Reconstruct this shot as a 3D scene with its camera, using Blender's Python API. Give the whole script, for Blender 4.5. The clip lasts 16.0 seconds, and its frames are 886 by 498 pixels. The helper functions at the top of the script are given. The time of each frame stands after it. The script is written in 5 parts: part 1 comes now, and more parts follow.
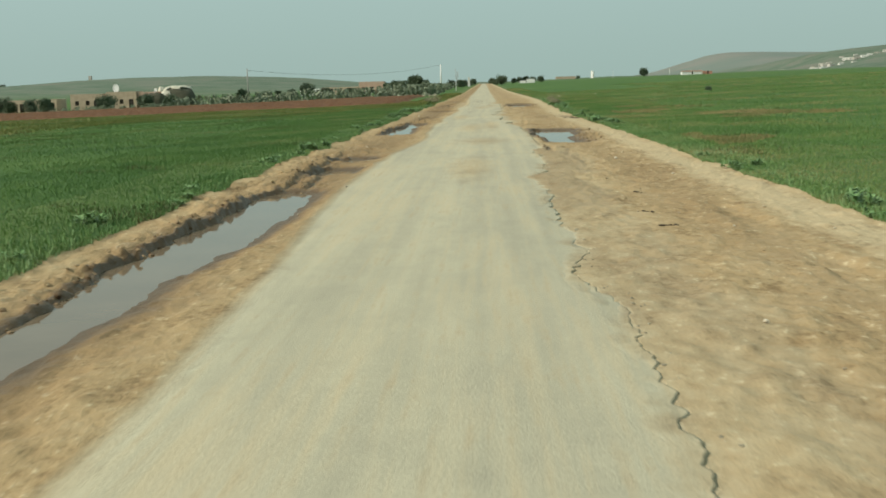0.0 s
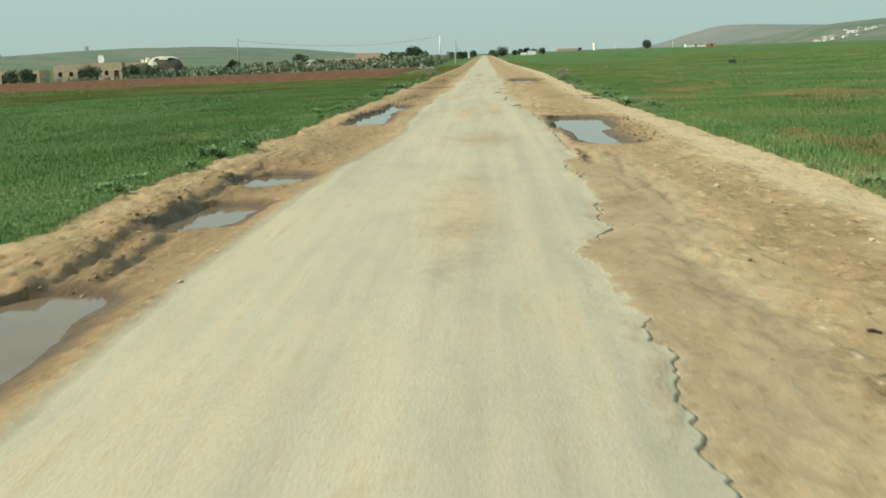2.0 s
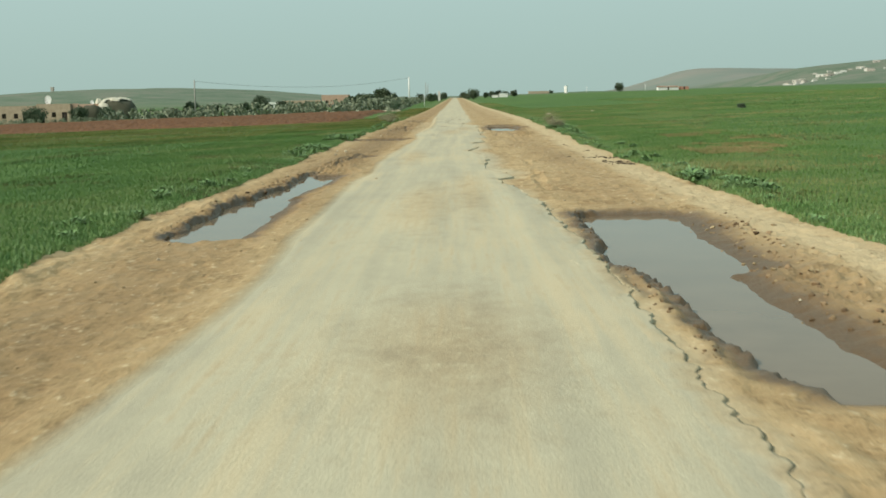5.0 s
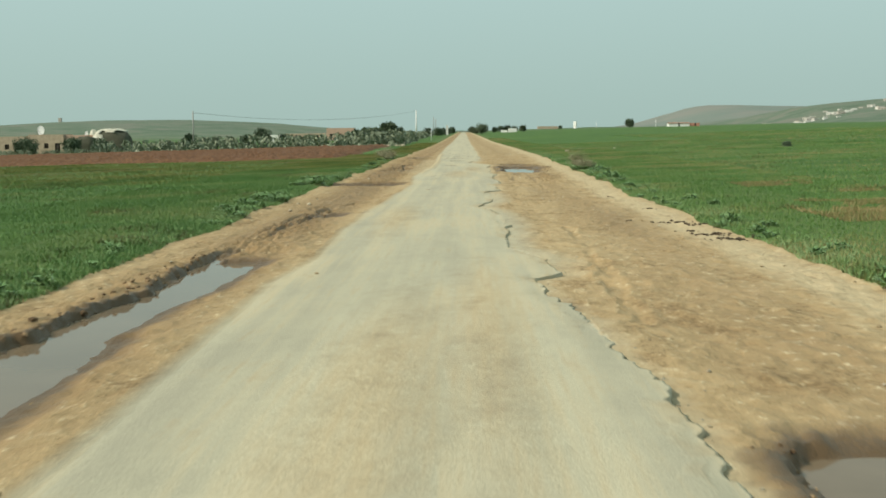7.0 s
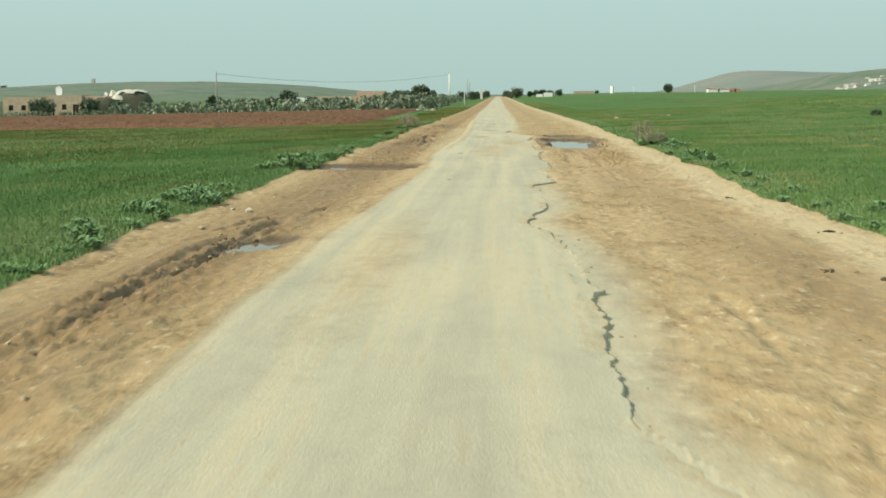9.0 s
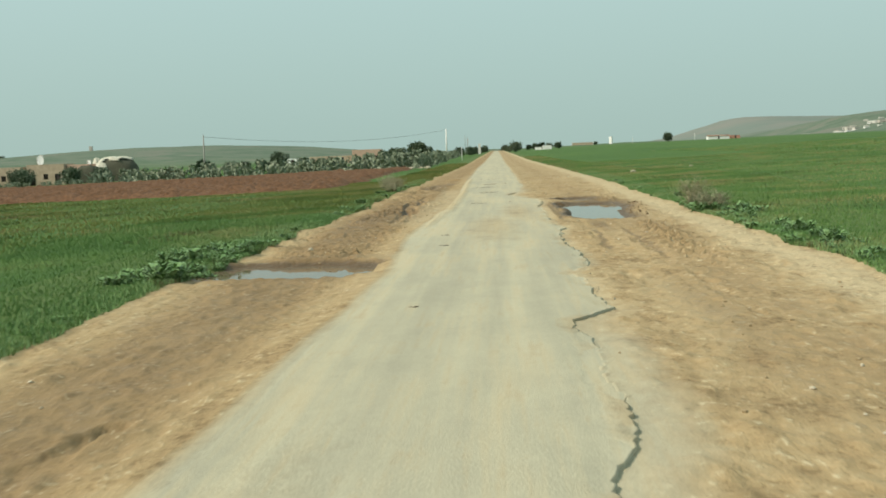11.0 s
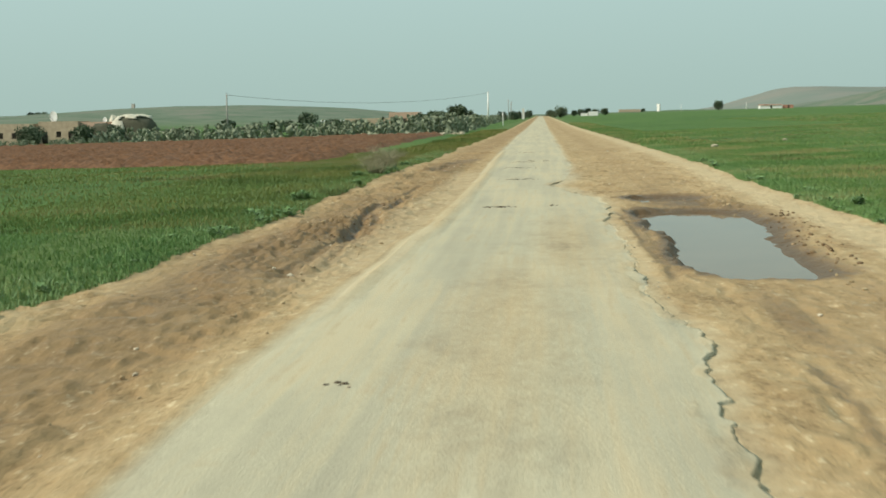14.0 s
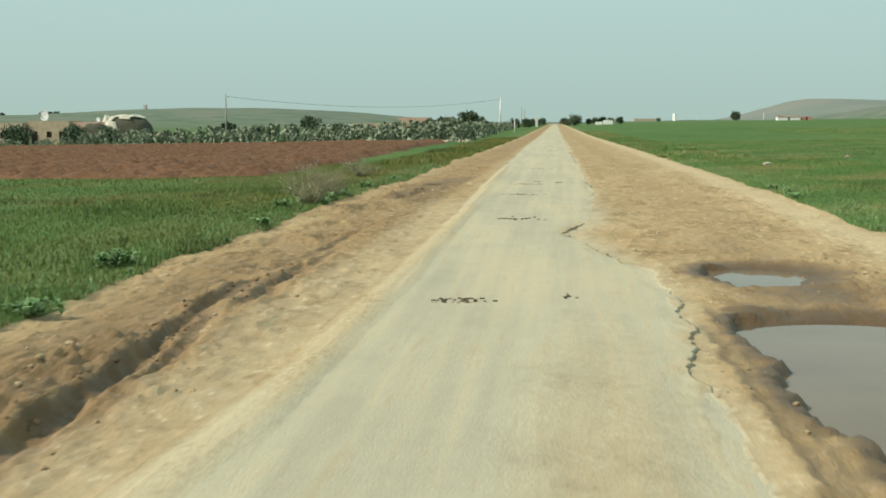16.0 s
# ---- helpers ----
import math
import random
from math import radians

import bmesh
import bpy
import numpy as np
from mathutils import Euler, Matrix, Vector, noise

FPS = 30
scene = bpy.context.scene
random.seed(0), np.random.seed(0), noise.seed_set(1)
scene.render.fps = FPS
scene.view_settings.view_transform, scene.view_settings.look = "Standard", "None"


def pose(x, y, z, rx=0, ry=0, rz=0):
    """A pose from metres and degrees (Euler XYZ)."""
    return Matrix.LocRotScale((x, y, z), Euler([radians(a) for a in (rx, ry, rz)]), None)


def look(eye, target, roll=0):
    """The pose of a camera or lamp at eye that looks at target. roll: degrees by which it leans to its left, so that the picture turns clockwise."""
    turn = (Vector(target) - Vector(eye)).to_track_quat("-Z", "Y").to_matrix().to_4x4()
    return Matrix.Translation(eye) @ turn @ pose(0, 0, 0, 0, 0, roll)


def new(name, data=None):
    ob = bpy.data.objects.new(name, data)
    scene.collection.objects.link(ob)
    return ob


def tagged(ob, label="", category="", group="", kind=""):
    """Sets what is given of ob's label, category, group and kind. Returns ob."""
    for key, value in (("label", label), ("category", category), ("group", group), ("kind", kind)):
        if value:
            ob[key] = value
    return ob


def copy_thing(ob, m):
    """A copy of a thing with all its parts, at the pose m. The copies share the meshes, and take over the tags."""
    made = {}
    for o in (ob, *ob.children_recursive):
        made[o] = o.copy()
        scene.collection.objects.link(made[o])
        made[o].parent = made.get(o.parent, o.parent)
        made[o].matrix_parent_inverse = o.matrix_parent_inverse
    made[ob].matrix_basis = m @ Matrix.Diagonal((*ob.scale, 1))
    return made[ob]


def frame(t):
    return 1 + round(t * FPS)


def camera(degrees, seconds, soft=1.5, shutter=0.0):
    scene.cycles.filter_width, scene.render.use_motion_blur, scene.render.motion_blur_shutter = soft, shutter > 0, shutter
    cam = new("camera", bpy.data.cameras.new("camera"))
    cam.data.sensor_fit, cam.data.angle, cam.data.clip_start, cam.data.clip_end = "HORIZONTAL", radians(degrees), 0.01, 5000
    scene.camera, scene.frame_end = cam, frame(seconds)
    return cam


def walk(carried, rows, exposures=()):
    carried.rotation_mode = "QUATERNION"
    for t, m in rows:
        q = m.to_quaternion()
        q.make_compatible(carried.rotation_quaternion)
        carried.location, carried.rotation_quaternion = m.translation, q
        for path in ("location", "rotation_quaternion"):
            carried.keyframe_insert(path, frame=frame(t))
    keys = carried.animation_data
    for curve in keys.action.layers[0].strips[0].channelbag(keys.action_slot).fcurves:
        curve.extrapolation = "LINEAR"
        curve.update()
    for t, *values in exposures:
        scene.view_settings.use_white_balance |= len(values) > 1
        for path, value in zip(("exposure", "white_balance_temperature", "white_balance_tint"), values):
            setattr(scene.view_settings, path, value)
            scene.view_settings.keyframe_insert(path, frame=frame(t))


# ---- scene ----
cam = camera(40.02, 16.0, soft=1.7, shutter=0.25)
PATH = [
    (0, look((0.000, -0.000, 1.547), (-0.074, 1.981, 1.281), -1.48)),
    (0.5, look((0.005, 2.679, 1.540), (-0.083, 4.654, 1.236), -1.12)),
    (1, look((0.005, 5.376, 1.541), (-0.082, 7.348, 1.219), -0.90)),
    (1.5, look((-0.015, 8.090, 1.544), (-0.096, 10.063, 1.223), -1.18)),
    (2, look((-0.027, 10.773, 1.547), (-0.101, 12.747, 1.236), -1.29)),
    (2.5, look((-0.044, 13.404, 1.552), (-0.110, 15.381, 1.253), -1.54)),
    (3, look((-0.051, 15.987, 1.561), (-0.107, 17.966, 1.276), -1.67)),
    (3.5, look((-0.071, 18.578, 1.563), (-0.124, 20.559, 1.294), -1.57)),
    (6, look((0.026, 31.753, 1.545), (0.015, 33.740, 1.323), -0.94)),
    (6.5, look((0.030, 34.478, 1.547), (0.011, 36.468, 1.343), -1.22)),
    (7, look((0.032, 37.263, 1.550), (-0.004, 39.254, 1.361), -0.53)),
    (7.5, look((0.027, 40.054, 1.561), (0.042, 42.047, 1.394), -1.45)),
    (8, look((0.009, 42.799, 1.550), (0.013, 44.791, 1.368), -0.76)),
    (8.5, look((-0.009, 45.471, 1.534), (-0.053, 47.456, 1.301), -0.20)),
    (9, look((-0.034, 48.132, 1.537), (-0.124, 50.114, 1.290), -0.08)),
    (9.5, look((-0.066, 50.788, 1.550), (-0.183, 52.774, 1.344), -1.48)),
    (10, look((-0.103, 53.419, 1.556), (-0.235, 55.410, 1.419), -1.72)),
    (12.5, look((0.040, 66.578, 1.558), (0.024, 68.566, 1.338), -2.21)),
    (13, look((0.077, 69.289, 1.560), (0.056, 71.275, 1.327), -1.95)),
    (13.5, look((0.097, 72.043, 1.556), (0.010, 74.030, 1.337), -1.81)),
    (14, look((0.105, 74.775, 1.546), (-0.058, 76.757, 1.333), -0.86)),
    (14.5, look((0.122, 77.474, 1.542), (-0.077, 79.453, 1.333), -0.35)),
    (15, look((0.139, 80.128, 1.545), (-0.069, 82.107, 1.337), 0.02)),
    (15.5, look((0.147, 82.737, 1.544), (-0.048, 84.717, 1.338), 0.00)),
    (16, look((0.154, 85.279, 1.544), (-0.028, 87.260, 1.341), 0.11)),
]
walk(cam, PATH, exposures=[(0.0, -0.13), (0.5, 0.02), (1.5, 0.12), (3.5, 0.03), (7.0, 0.0), (8.0, -0.1), (9.0, 0.2), (10.0, 0.15), (12.5, -0.07), (13.5, 0.0), (16.0, 0.11)])

# ---- world, sun, exposure ----
SUN_AZ, SUN_EL = radians(-112), radians(40)          # the sun stands to the left of the road, a little behind
world = bpy.data.worlds.new("hazy_sky")
scene.world = world
world.use_nodes = True
wt = world.node_tree
sky = wt.nodes.new("ShaderNodeTexSky")
sky.sky_type = "NISHITA"
sky.sun_disc = False
sky.sun_elevation, sky.sun_rotation = SUN_EL, SUN_AZ
sky.air_density, sky.dust_density, sky.ozone_density = 1.0, 6.0, 1.0
haze = wt.nodes.new("ShaderNodeMix")
haze.data_type = "RGBA"
haze.inputs["Factor"].default_value = 0.85
# dust thickens the air towards the horizon and dulls it there
sky_way = wt.nodes.new("ShaderNodeTexCoord")
sky_split = wt.nodes.new("ShaderNodeSeparateXYZ")
wt.links.new(sky_way.outputs["Generated"], sky_split.inputs[0])
sky_tone = wt.nodes.new("ShaderNodeValToRGB")
sky_tone.color_ramp.elements[0].position, sky_tone.color_ramp.elements[0].color = 0.0, (0.560, 0.768, 0.700, 1)
sky_tone.color_ramp.elements[1].position, sky_tone.color_ramp.elements[1].color = 0.22, (0.690, 0.965, 0.945, 1)
wt.links.new(sky_split.outputs["Z"], sky_tone.inputs[0])
sky_gain = wt.nodes.new("ShaderNodeMix")
sky_gain.data_type, sky_gain.blend_type = "RGBA", "MULTIPLY"
sky_gain.inputs["Factor"].default_value = 1.0
sky_gain.inputs["B"].default_value = (10, 10, 10, 1)
wt.links.new(sky_tone.outputs[0], sky_gain.inputs["A"])
wt.links.new(sky_gain.outputs["Result"], haze.inputs["B"])
wt.links.new(sky.outputs[0], haze.inputs["A"])
back = wt.nodes["Background"]
wt.links.new(haze.outputs["Result"], back.inputs[0])
back.inputs[1].default_value = 0.078
lamp = bpy.data.lights.new("sun", "SUN")
lamp.energy, lamp.angle, lamp.color = 4.1, radians(1.5), (1.0, 0.93, 0.78)
sun = new("sun", lamp)
sun_way = Vector((math.sin(SUN_AZ) * math.cos(SUN_EL), math.cos(SUN_AZ) * math.cos(SUN_EL), math.sin(SUN_EL)))
sun.matrix_world = look(sun_way * 60, (0, 0, 0))


# ---- materials ----
def material(name, rough=0.85, spec=0.25):
    m = bpy.data.materials.new(name)
    m.use_nodes = True
    b = m.node_tree.nodes["Principled BSDF"]
    b.inputs["Roughness"].default_value = rough
    b.inputs["Specular IOR Level"].default_value = spec
    return m, m.node_tree, b


def noise_tex(nt, scale, detail=4.0, rough=0.6, stretch=None):
    tc = nt.nodes.new("ShaderNodeTexCoord")
    n = nt.nodes.new("ShaderNodeTexNoise")
    n.inputs["Scale"].default_value, n.inputs["Detail"].default_value, n.inputs["Roughness"].default_value = scale, detail, rough
    if stretch:
        mp = nt.nodes.new("ShaderNodeMapping")
        mp.inputs["Scale"].default_value = stretch
        nt.links.new(tc.outputs["Object"], mp.inputs[0])
        nt.links.new(mp.outputs[0], n.inputs["Vector"])
    else:
        nt.links.new(tc.outputs["Object"], n.inputs["Vector"])
    return n.outputs["Fac"]


def ramp(nt, fac, *stops):
    r = nt.nodes.new("ShaderNodeValToRGB")
    el = r.color_ramp.elements
    while len(el) < len(stops):
        el.new(0.5)
    for e, (p, c) in zip(el, stops):
        e.position, e.color = p, (*c, 1)
    nt.links.new(fac, r.inputs[0])
    return r.outputs[0]


def blend(nt, fac, a, b, mode="MIX"):
    x = nt.nodes.new("ShaderNodeMix")
    x.data_type, x.blend_type = "RGBA", mode
    for val, sock in ((fac, x.inputs["Factor"]), (a, x.inputs["A"]), (b, x.inputs["B"])):
        if isinstance(val, (int, float)):
            sock.default_value = val
        elif isinstance(val, tuple):
            sock.default_value = (*val, 1)
        else:
            nt.links.new(val, sock)
    return x.outputs["Result"]


def calc(nt, op, a, b=0.0, c=0.0):
    x = nt.nodes.new("ShaderNodeMath")
    x.operation = op
    for i, val in enumerate((a, b, c)):
        if isinstance(val, (int, float)):
            x.inputs[i].default_value = val
        else:
            nt.links.new(val, x.inputs[i])
    return x.outputs[0]


def bump(nt, b, height, strength=0.4, dist=0.02):
    x = nt.nodes.new("ShaderNodeBump")
    x.inputs["Strength"].default_value, x.inputs["Distance"].default_value = strength, dist
    nt.links.new(height, x.inputs["Height"])
    nt.links.new(x.outputs[0], b.inputs["Normal"])


def attribute(nt, name):
    x = nt.nodes.new("ShaderNodeAttribute")
    x.attribute_name = name
    return x.outputs["Fac"]


def simple(name, dark, light, scale=4.0, rough=0.85, relief=0.3, spec=0.25, per="none"):
    """Two tones mixed by a noise at two scales, with relief; per: vary by object or by island."""
    m, nt, b = material(name, rough, spec)
    a = noise_tex(nt, scale, 5)
    c = noise_tex(nt, scale * 9, 3)
    f = calc(nt, "ADD", calc(nt, "MULTIPLY", a, 0.7), calc(nt, "MULTIPLY", c, 0.3))
    if per == "object":
        o = nt.nodes.new("ShaderNodeObjectInfo")
        f = calc(nt, "ADD", f, calc(nt, "MULTIPLY", calc(nt, "SUBTRACT", o.outputs["Random"], 0.5), 0.35))
    if per == "island":
        o = nt.nodes.new("ShaderNodeNewGeometry")
        f = calc(nt, "ADD", f, calc(nt, "MULTIPLY", calc(nt, "SUBTRACT", o.outputs["Random Per Island"], 0.5), 0.5))
    nt.links.new(ramp(nt, f, (0.3, dark), (0.7, light)), b.inputs["Base Color"])
    if relief:
        bump(nt, b, f, relief, 0.03)
    return m


def road_material():
    m, nt, b = material("worn_road_and_dirt", 0.9, 0.2)
    white, black = (1, 1, 1), (0, 0, 0)
    wide = noise_tex(nt, 1.0, 4, 0.55, (0.8, 0.16, 1.0))
    patch = noise_tex(nt, 1.0, 5, 0.6, (1.9, 0.9, 1.0))
    mid = noise_tex(nt, 1.0, 6, 0.64, (7.0, 4.2, 6.0))
    clods = noise_tex(nt, 1.0, 4, 0.6, (19.0, 12.0, 16.0))
    grain = noise_tex(nt, 1.0, 3, 0.7, (60.0, 40.0, 50.0))
    lane = noise_tex(nt, 1.0, 3, 0.5, (1.5, 0.018, 1.0))
    streak = noise_tex(nt, 1.0, 5, 0.55, (4.5, 0.11, 1.0))
    scrape = noise_tex(nt, 1.0, 4, 0.55, (16.0, 0.7, 1.0))
    seal, mud, turf, dry = attribute(nt, "seal"), attribute(nt, "mud"), attribute(nt, "turf"), attribute(nt, "dry")

    def mixed(*pairs):
        total = calc(nt, "MULTIPLY", pairs[0][0], pairs[0][1])
        for v, w in pairs[1:]:
            total = calc(nt, "MULTIPLY_ADD", v, w, total)
        return total

    # the seal: wheel lanes, long streaks of dust, brown scuffs, fine chips
    sealed = ramp(nt, mixed((lane, 0.26), (wide, 0.2), (streak, 0.22), (patch, 0.2), (mid, 0.12)), (0.41, ASPHALT_DARK), (0.50, ASPHALT_MID), (0.58, ASPHALT_LIGHT))
    dusty = ramp(nt, mixed((wide, 0.4), (streak, 0.3), (scrape, 0.3)), (0.48, black), (0.60, white))
    sealed = blend(nt, calc(nt, "MULTIPLY", dusty, 0.6), sealed, DUST)
    scuff = ramp(nt, mixed((patch, 0.35), (scrape, 0.35), (mid, 0.3)), (0.53, black), (0.63, white))
    sealed = blend(nt, calc(nt, "MULTIPLY", scuff, 0.36), sealed, SCUFF)
    chips = ramp(nt, grain, (0.25, (0.84, 0.84, 0.83)), (0.48, (1.0, 1.0, 1.0)), (0.75, (1.08, 1.08, 1.07)))
    sealed = blend(nt, 0.8, sealed, chips, "MULTIPLY")

    # bare earth: pale crust, orange sand and browner trodden patches, lumps and small stones
    earth = ramp(nt, mixed((patch, 0.42), (wide, 0.28), (mid, 0.30)), (0.39, DIRT_DARK), (0.50, DIRT_MID), (0.60, DIRT_LIGHT))
    crust = ramp(nt, calc(nt, "ADD", dry, calc(nt, "MULTIPLY", calc(nt, "SUBTRACT", mid, 0.5), 1.2)), (0.2, black), (0.9, white))
    earth = blend(nt, crust, earth, CREAM)
    brown = ramp(nt, calc(nt, "SUBTRACT", calc(nt, "MULTIPLY", calc(nt, "SUBTRACT", patch, 0.48), 2.0), dry), (0.1, black), (0.7, white))
    earth = blend(nt, calc(nt, "MULTIPLY", brown, 0.65), earth, DIRT_BROWN)
    pale = ramp(nt, mixed((clods, 0.55), (mid, 0.45)), (0.575, black), (0.63, white))
    earth = blend(nt, calc(nt, "MULTIPLY", pale, 0.75), earth, PALE_LUMP)
    pits = ramp(nt, mixed((clods, 0.6), (patch, 0.4)), (0.38, (0.64, 0.61, 0.57)), (0.455, white))
    earth = blend(nt, 0.8, earth, pits, "MULTIPLY")
    earth = blend(nt, 0.7, earth, chips, "MULTIPLY")

    edge = calc(nt, "ADD", seal, calc(nt, "MULTIPLY", calc(nt, "SUBTRACT", mixed((mid, 0.6), (patch, 0.4)), 0.5), 0.6))
    edge = ramp(nt, edge, (0.14, black), (0.86, white))
    col = blend(nt, edge, earth, sealed)
    wet = calc(nt, "ADD", mud, calc(nt, "MULTIPLY", calc(nt, "SUBTRACT", mid, 0.5), 0.9))
    wet = ramp(nt, wet, (0.22, black), (0.85, white))
    col = blend(nt, wet, col, MUD)
    soaked = calc(nt, "MINIMUM", calc(nt, "MAXIMUM", calc(nt, "MULTIPLY_ADD", mud, 3.5, -2.7), 0.0), 1.0)
    col = blend(nt, calc(nt, "MULTIPLY", soaked, 0.6), col, MUD_SOAKED)
    under = ramp(nt, mid, (0.35, (0.05, 0.10, 0.022)), (0.65, (0.11, 0.145, 0.045)))
    tf = ramp(nt, calc(nt, "ADD", turf, calc(nt, "MULTIPLY", calc(nt, "SUBTRACT", mid, 0.5), 0.8)), (0.35, black), (0.65, white))
    col = blend(nt, tf, col, under)
    nt.links.new(col, b.inputs["Base Color"])
    nt.links.new(calc(nt, "SUBTRACT", 0.92, calc(nt, "MULTIPLY", wet, 0.45)), b.inputs["Roughness"])
    soft = calc(nt, "SUBTRACT", 1.0, calc(nt, "MULTIPLY", edge, 0.9))
    h = calc(nt, "ADD", calc(nt, "MULTIPLY", mixed((mid, 0.9), (clods, 0.5), (patch, 0.8)), soft), calc(nt, "MULTIPLY", grain, 0.16))
    bump(nt, b, h, 0.75, 0.035)
    return m


ASPHALT_DARK, ASPHALT_MID, ASPHALT_LIGHT, DUST, SCUFF = (0.325, 0.296, 0.218), (0.383, 0.347, 0.250), (0.440, 0.397, 0.283), (0.455, 0.370, 0.236), (0.29, 0.212, 0.125)
DIRT_DARK, DIRT_MID, DIRT_LIGHT, MUD = (0.258, 0.172, 0.086), (0.350, 0.248, 0.130), (0.430, 0.322, 0.184), (0.140, 0.087, 0.042)
CREAM, DIRT_BROWN, MUD_SOAKED, PALE_LUMP = (0.435, 0.338, 0.203), (0.228, 0.145, 0.070), (0.064, 0.041, 0.023), (0.54, 0.435, 0.28)
ROAD = road_material()


def water_material():
    m, nt, b = material("muddy_water", 0.05, 0.13)
    b.inputs["IOR"].default_value = 1.33
    n = noise_tex(nt, 1.2, 4)
    nt.links.new(ramp(nt, n, (0.3, (0.14, 0.104, 0.068)), (0.7, (0.175, 0.13, 0.085))), b.inputs["Base Color"])
    bump(nt, b, noise_tex(nt, 9.0, 2), 0.02, 0.01)
    return m


WATER = water_material()


def field_material():
    m, nt, b = material("young_grain_field", 0.9, 0.15)
    wide = noise_tex(nt, 0.045, 5, 0.6)
    rows = noise_tex(nt, 1.0, 4, 0.6, (0.03, 0.22, 1.0))
    mid = noise_tex(nt, 1.6, 5, 0.65)
    fine = noise_tex(nt, 14.0, 3, 0.7)
    f = calc(nt, "ADD", calc(nt, "MULTIPLY", wide, 0.4), calc(nt, "ADD", calc(nt, "MULTIPLY", rows, 0.35), calc(nt, "MULTIPLY", mid, 0.25)))
    green = ramp(nt, f, (0.38, FIELD_DARK), (0.49, FIELD_MID), (0.57, FIELD_LIGHT), (0.66, FIELD_DRY))
    tone = ramp(nt, fine, (0.3, (0.6, 0.62, 0.6)), (0.7, (1.15, 1.15, 1.1)))
    col = blend(nt, 0.8, green, tone, "MULTIPLY")
    # far slopes: scrub tones greyed by distance haze put into the base colour
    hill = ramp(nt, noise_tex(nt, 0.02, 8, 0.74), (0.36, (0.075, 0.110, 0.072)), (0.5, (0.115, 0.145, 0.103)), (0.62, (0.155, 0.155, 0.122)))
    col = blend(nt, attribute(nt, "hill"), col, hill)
    # farthest hills: still paler, more painted haze; the bare attribute is its weight
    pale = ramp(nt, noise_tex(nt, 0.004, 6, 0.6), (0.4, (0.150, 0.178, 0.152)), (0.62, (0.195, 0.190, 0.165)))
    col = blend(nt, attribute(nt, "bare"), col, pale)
    nt.links.new(col, b.inputs["Base Color"])
    bump(nt, b, calc(nt, "ADD", mid, fine), 0.6, 0.08)
    return m


FIELD_DARK, FIELD_MID, FIELD_LIGHT, FIELD_DRY = (0.048, 0.101, 0.026), (0.070, 0.132, 0.034), (0.088, 0.150, 0.037), (0.167, 0.163, 0.057)
FIELD = field_material()


def blade_material(name, stops):
    m, nt, b = material(name, 0.6, 0.25)
    g = nt.nodes.new("ShaderNodeNewGeometry")
    wide = noise_tex(nt, 0.22, 6, 0.62)
    broad = noise_tex(nt, 0.055, 4, 0.6)
    f = calc(nt, "ADD", calc(nt, "MULTIPLY", g.outputs["Random Per Island"], 0.13), calc(nt, "ADD", calc(nt, "MULTIPLY", wide, 0.60), calc(nt, "MULTIPLY", broad, 0.36)))
    nt.links.new(ramp(nt, f, *stops), b.inputs["Base Color"])
    b.inputs["Subsurface Weight"].default_value = 0.0
    return m


GRASS = blade_material("grass_blades", ((0.34, (0.036, 0.089, 0.020)), (0.5, (0.070, 0.151, 0.034)), (0.61, (0.111, 0.182, 0.048)), (0.74, (0.237, 0.210, 0.086))))
WEED = blade_material("weed_leaves", ((0.25, (0.075, 0.159, 0.042)), (0.5, (0.140, 0.243, 0.085)), (0.75, (0.281, 0.365, 0.187))))
LEAF = blade_material("tree_leaves", ((0.3, (0.035, 0.055, 0.030)), (0.5, (0.06, 0.085, 0.045)), (0.7, (0.10, 0.125, 0.07))))
GRASS_RIGHT = blade_material("bright_grass_blades", ((0.36, (0.048, 0.113, 0.025)), (0.5, (0.088, 0.178, 0.042)), (0.57, (0.146, 0.206, 0.058)), (0.665, (0.285, 0.222, 0.100))))
GRASS_OLIVE = blade_material("olive_grass_blades", ((0.36, (0.055, 0.083, 0.015)), (0.48, (0.100, 0.132, 0.025)), (0.58, (0.155, 0.160, 0.040)), (0.70, (0.22, 0.168, 0.068))))
STRAW = blade_material("dry_straw_blades", ((0.34, (0.14, 0.135, 0.05)), (0.54, (0.25, 0.19, 0.085)), (0.7, (0.36, 0.26, 0.13))))
TUSSOCK = blade_material("dark_tussocks", ((0.34, (0.045, 0.078, 0.018)), (0.56, (0.075, 0.092, 0.030)), (0.72, (0.17, 0.142, 0.060))))
CACTUS = blade_material("cactus_pads", ((0.36, (0.09, 0.115, 0.07)), (0.54, (0.17, 0.20, 0.13)), (0.68, (0.42, 0.43, 0.33))))
TWIG = simple("dry_twigs", (0.19, 0.18, 0.105), (0.36, 0.33, 0.215), 20, per="island", relief=0)
BARK = simple("bark", (0.07, 0.05, 0.035), (0.15, 0.11, 0.08), 8)
STONE = simple("pale_stone", (0.31, 0.255, 0.18), (0.54, 0.47, 0.355), 14, per="object")
CLOD = simple("dark_clod", (0.035, 0.025, 0.016), (0.12, 0.085, 0.052), 22, per="object", relief=0.6)
DIRT_CLOD = simple("dry_clod", (0.27, 0.195, 0.108), (0.43, 0.33, 0.195), 22, per="object", relief=0.6)
PLOUGH = simple("red_ploughed_soil", (0.048, 0.022, 0.011), (0.195, 0.098, 0.048), 4.5, relief=1.0)
ADOBE = simple("mud_brick", (0.30, 0.225, 0.16), (0.52, 0.41, 0.30), 1.1, relief=0.5)
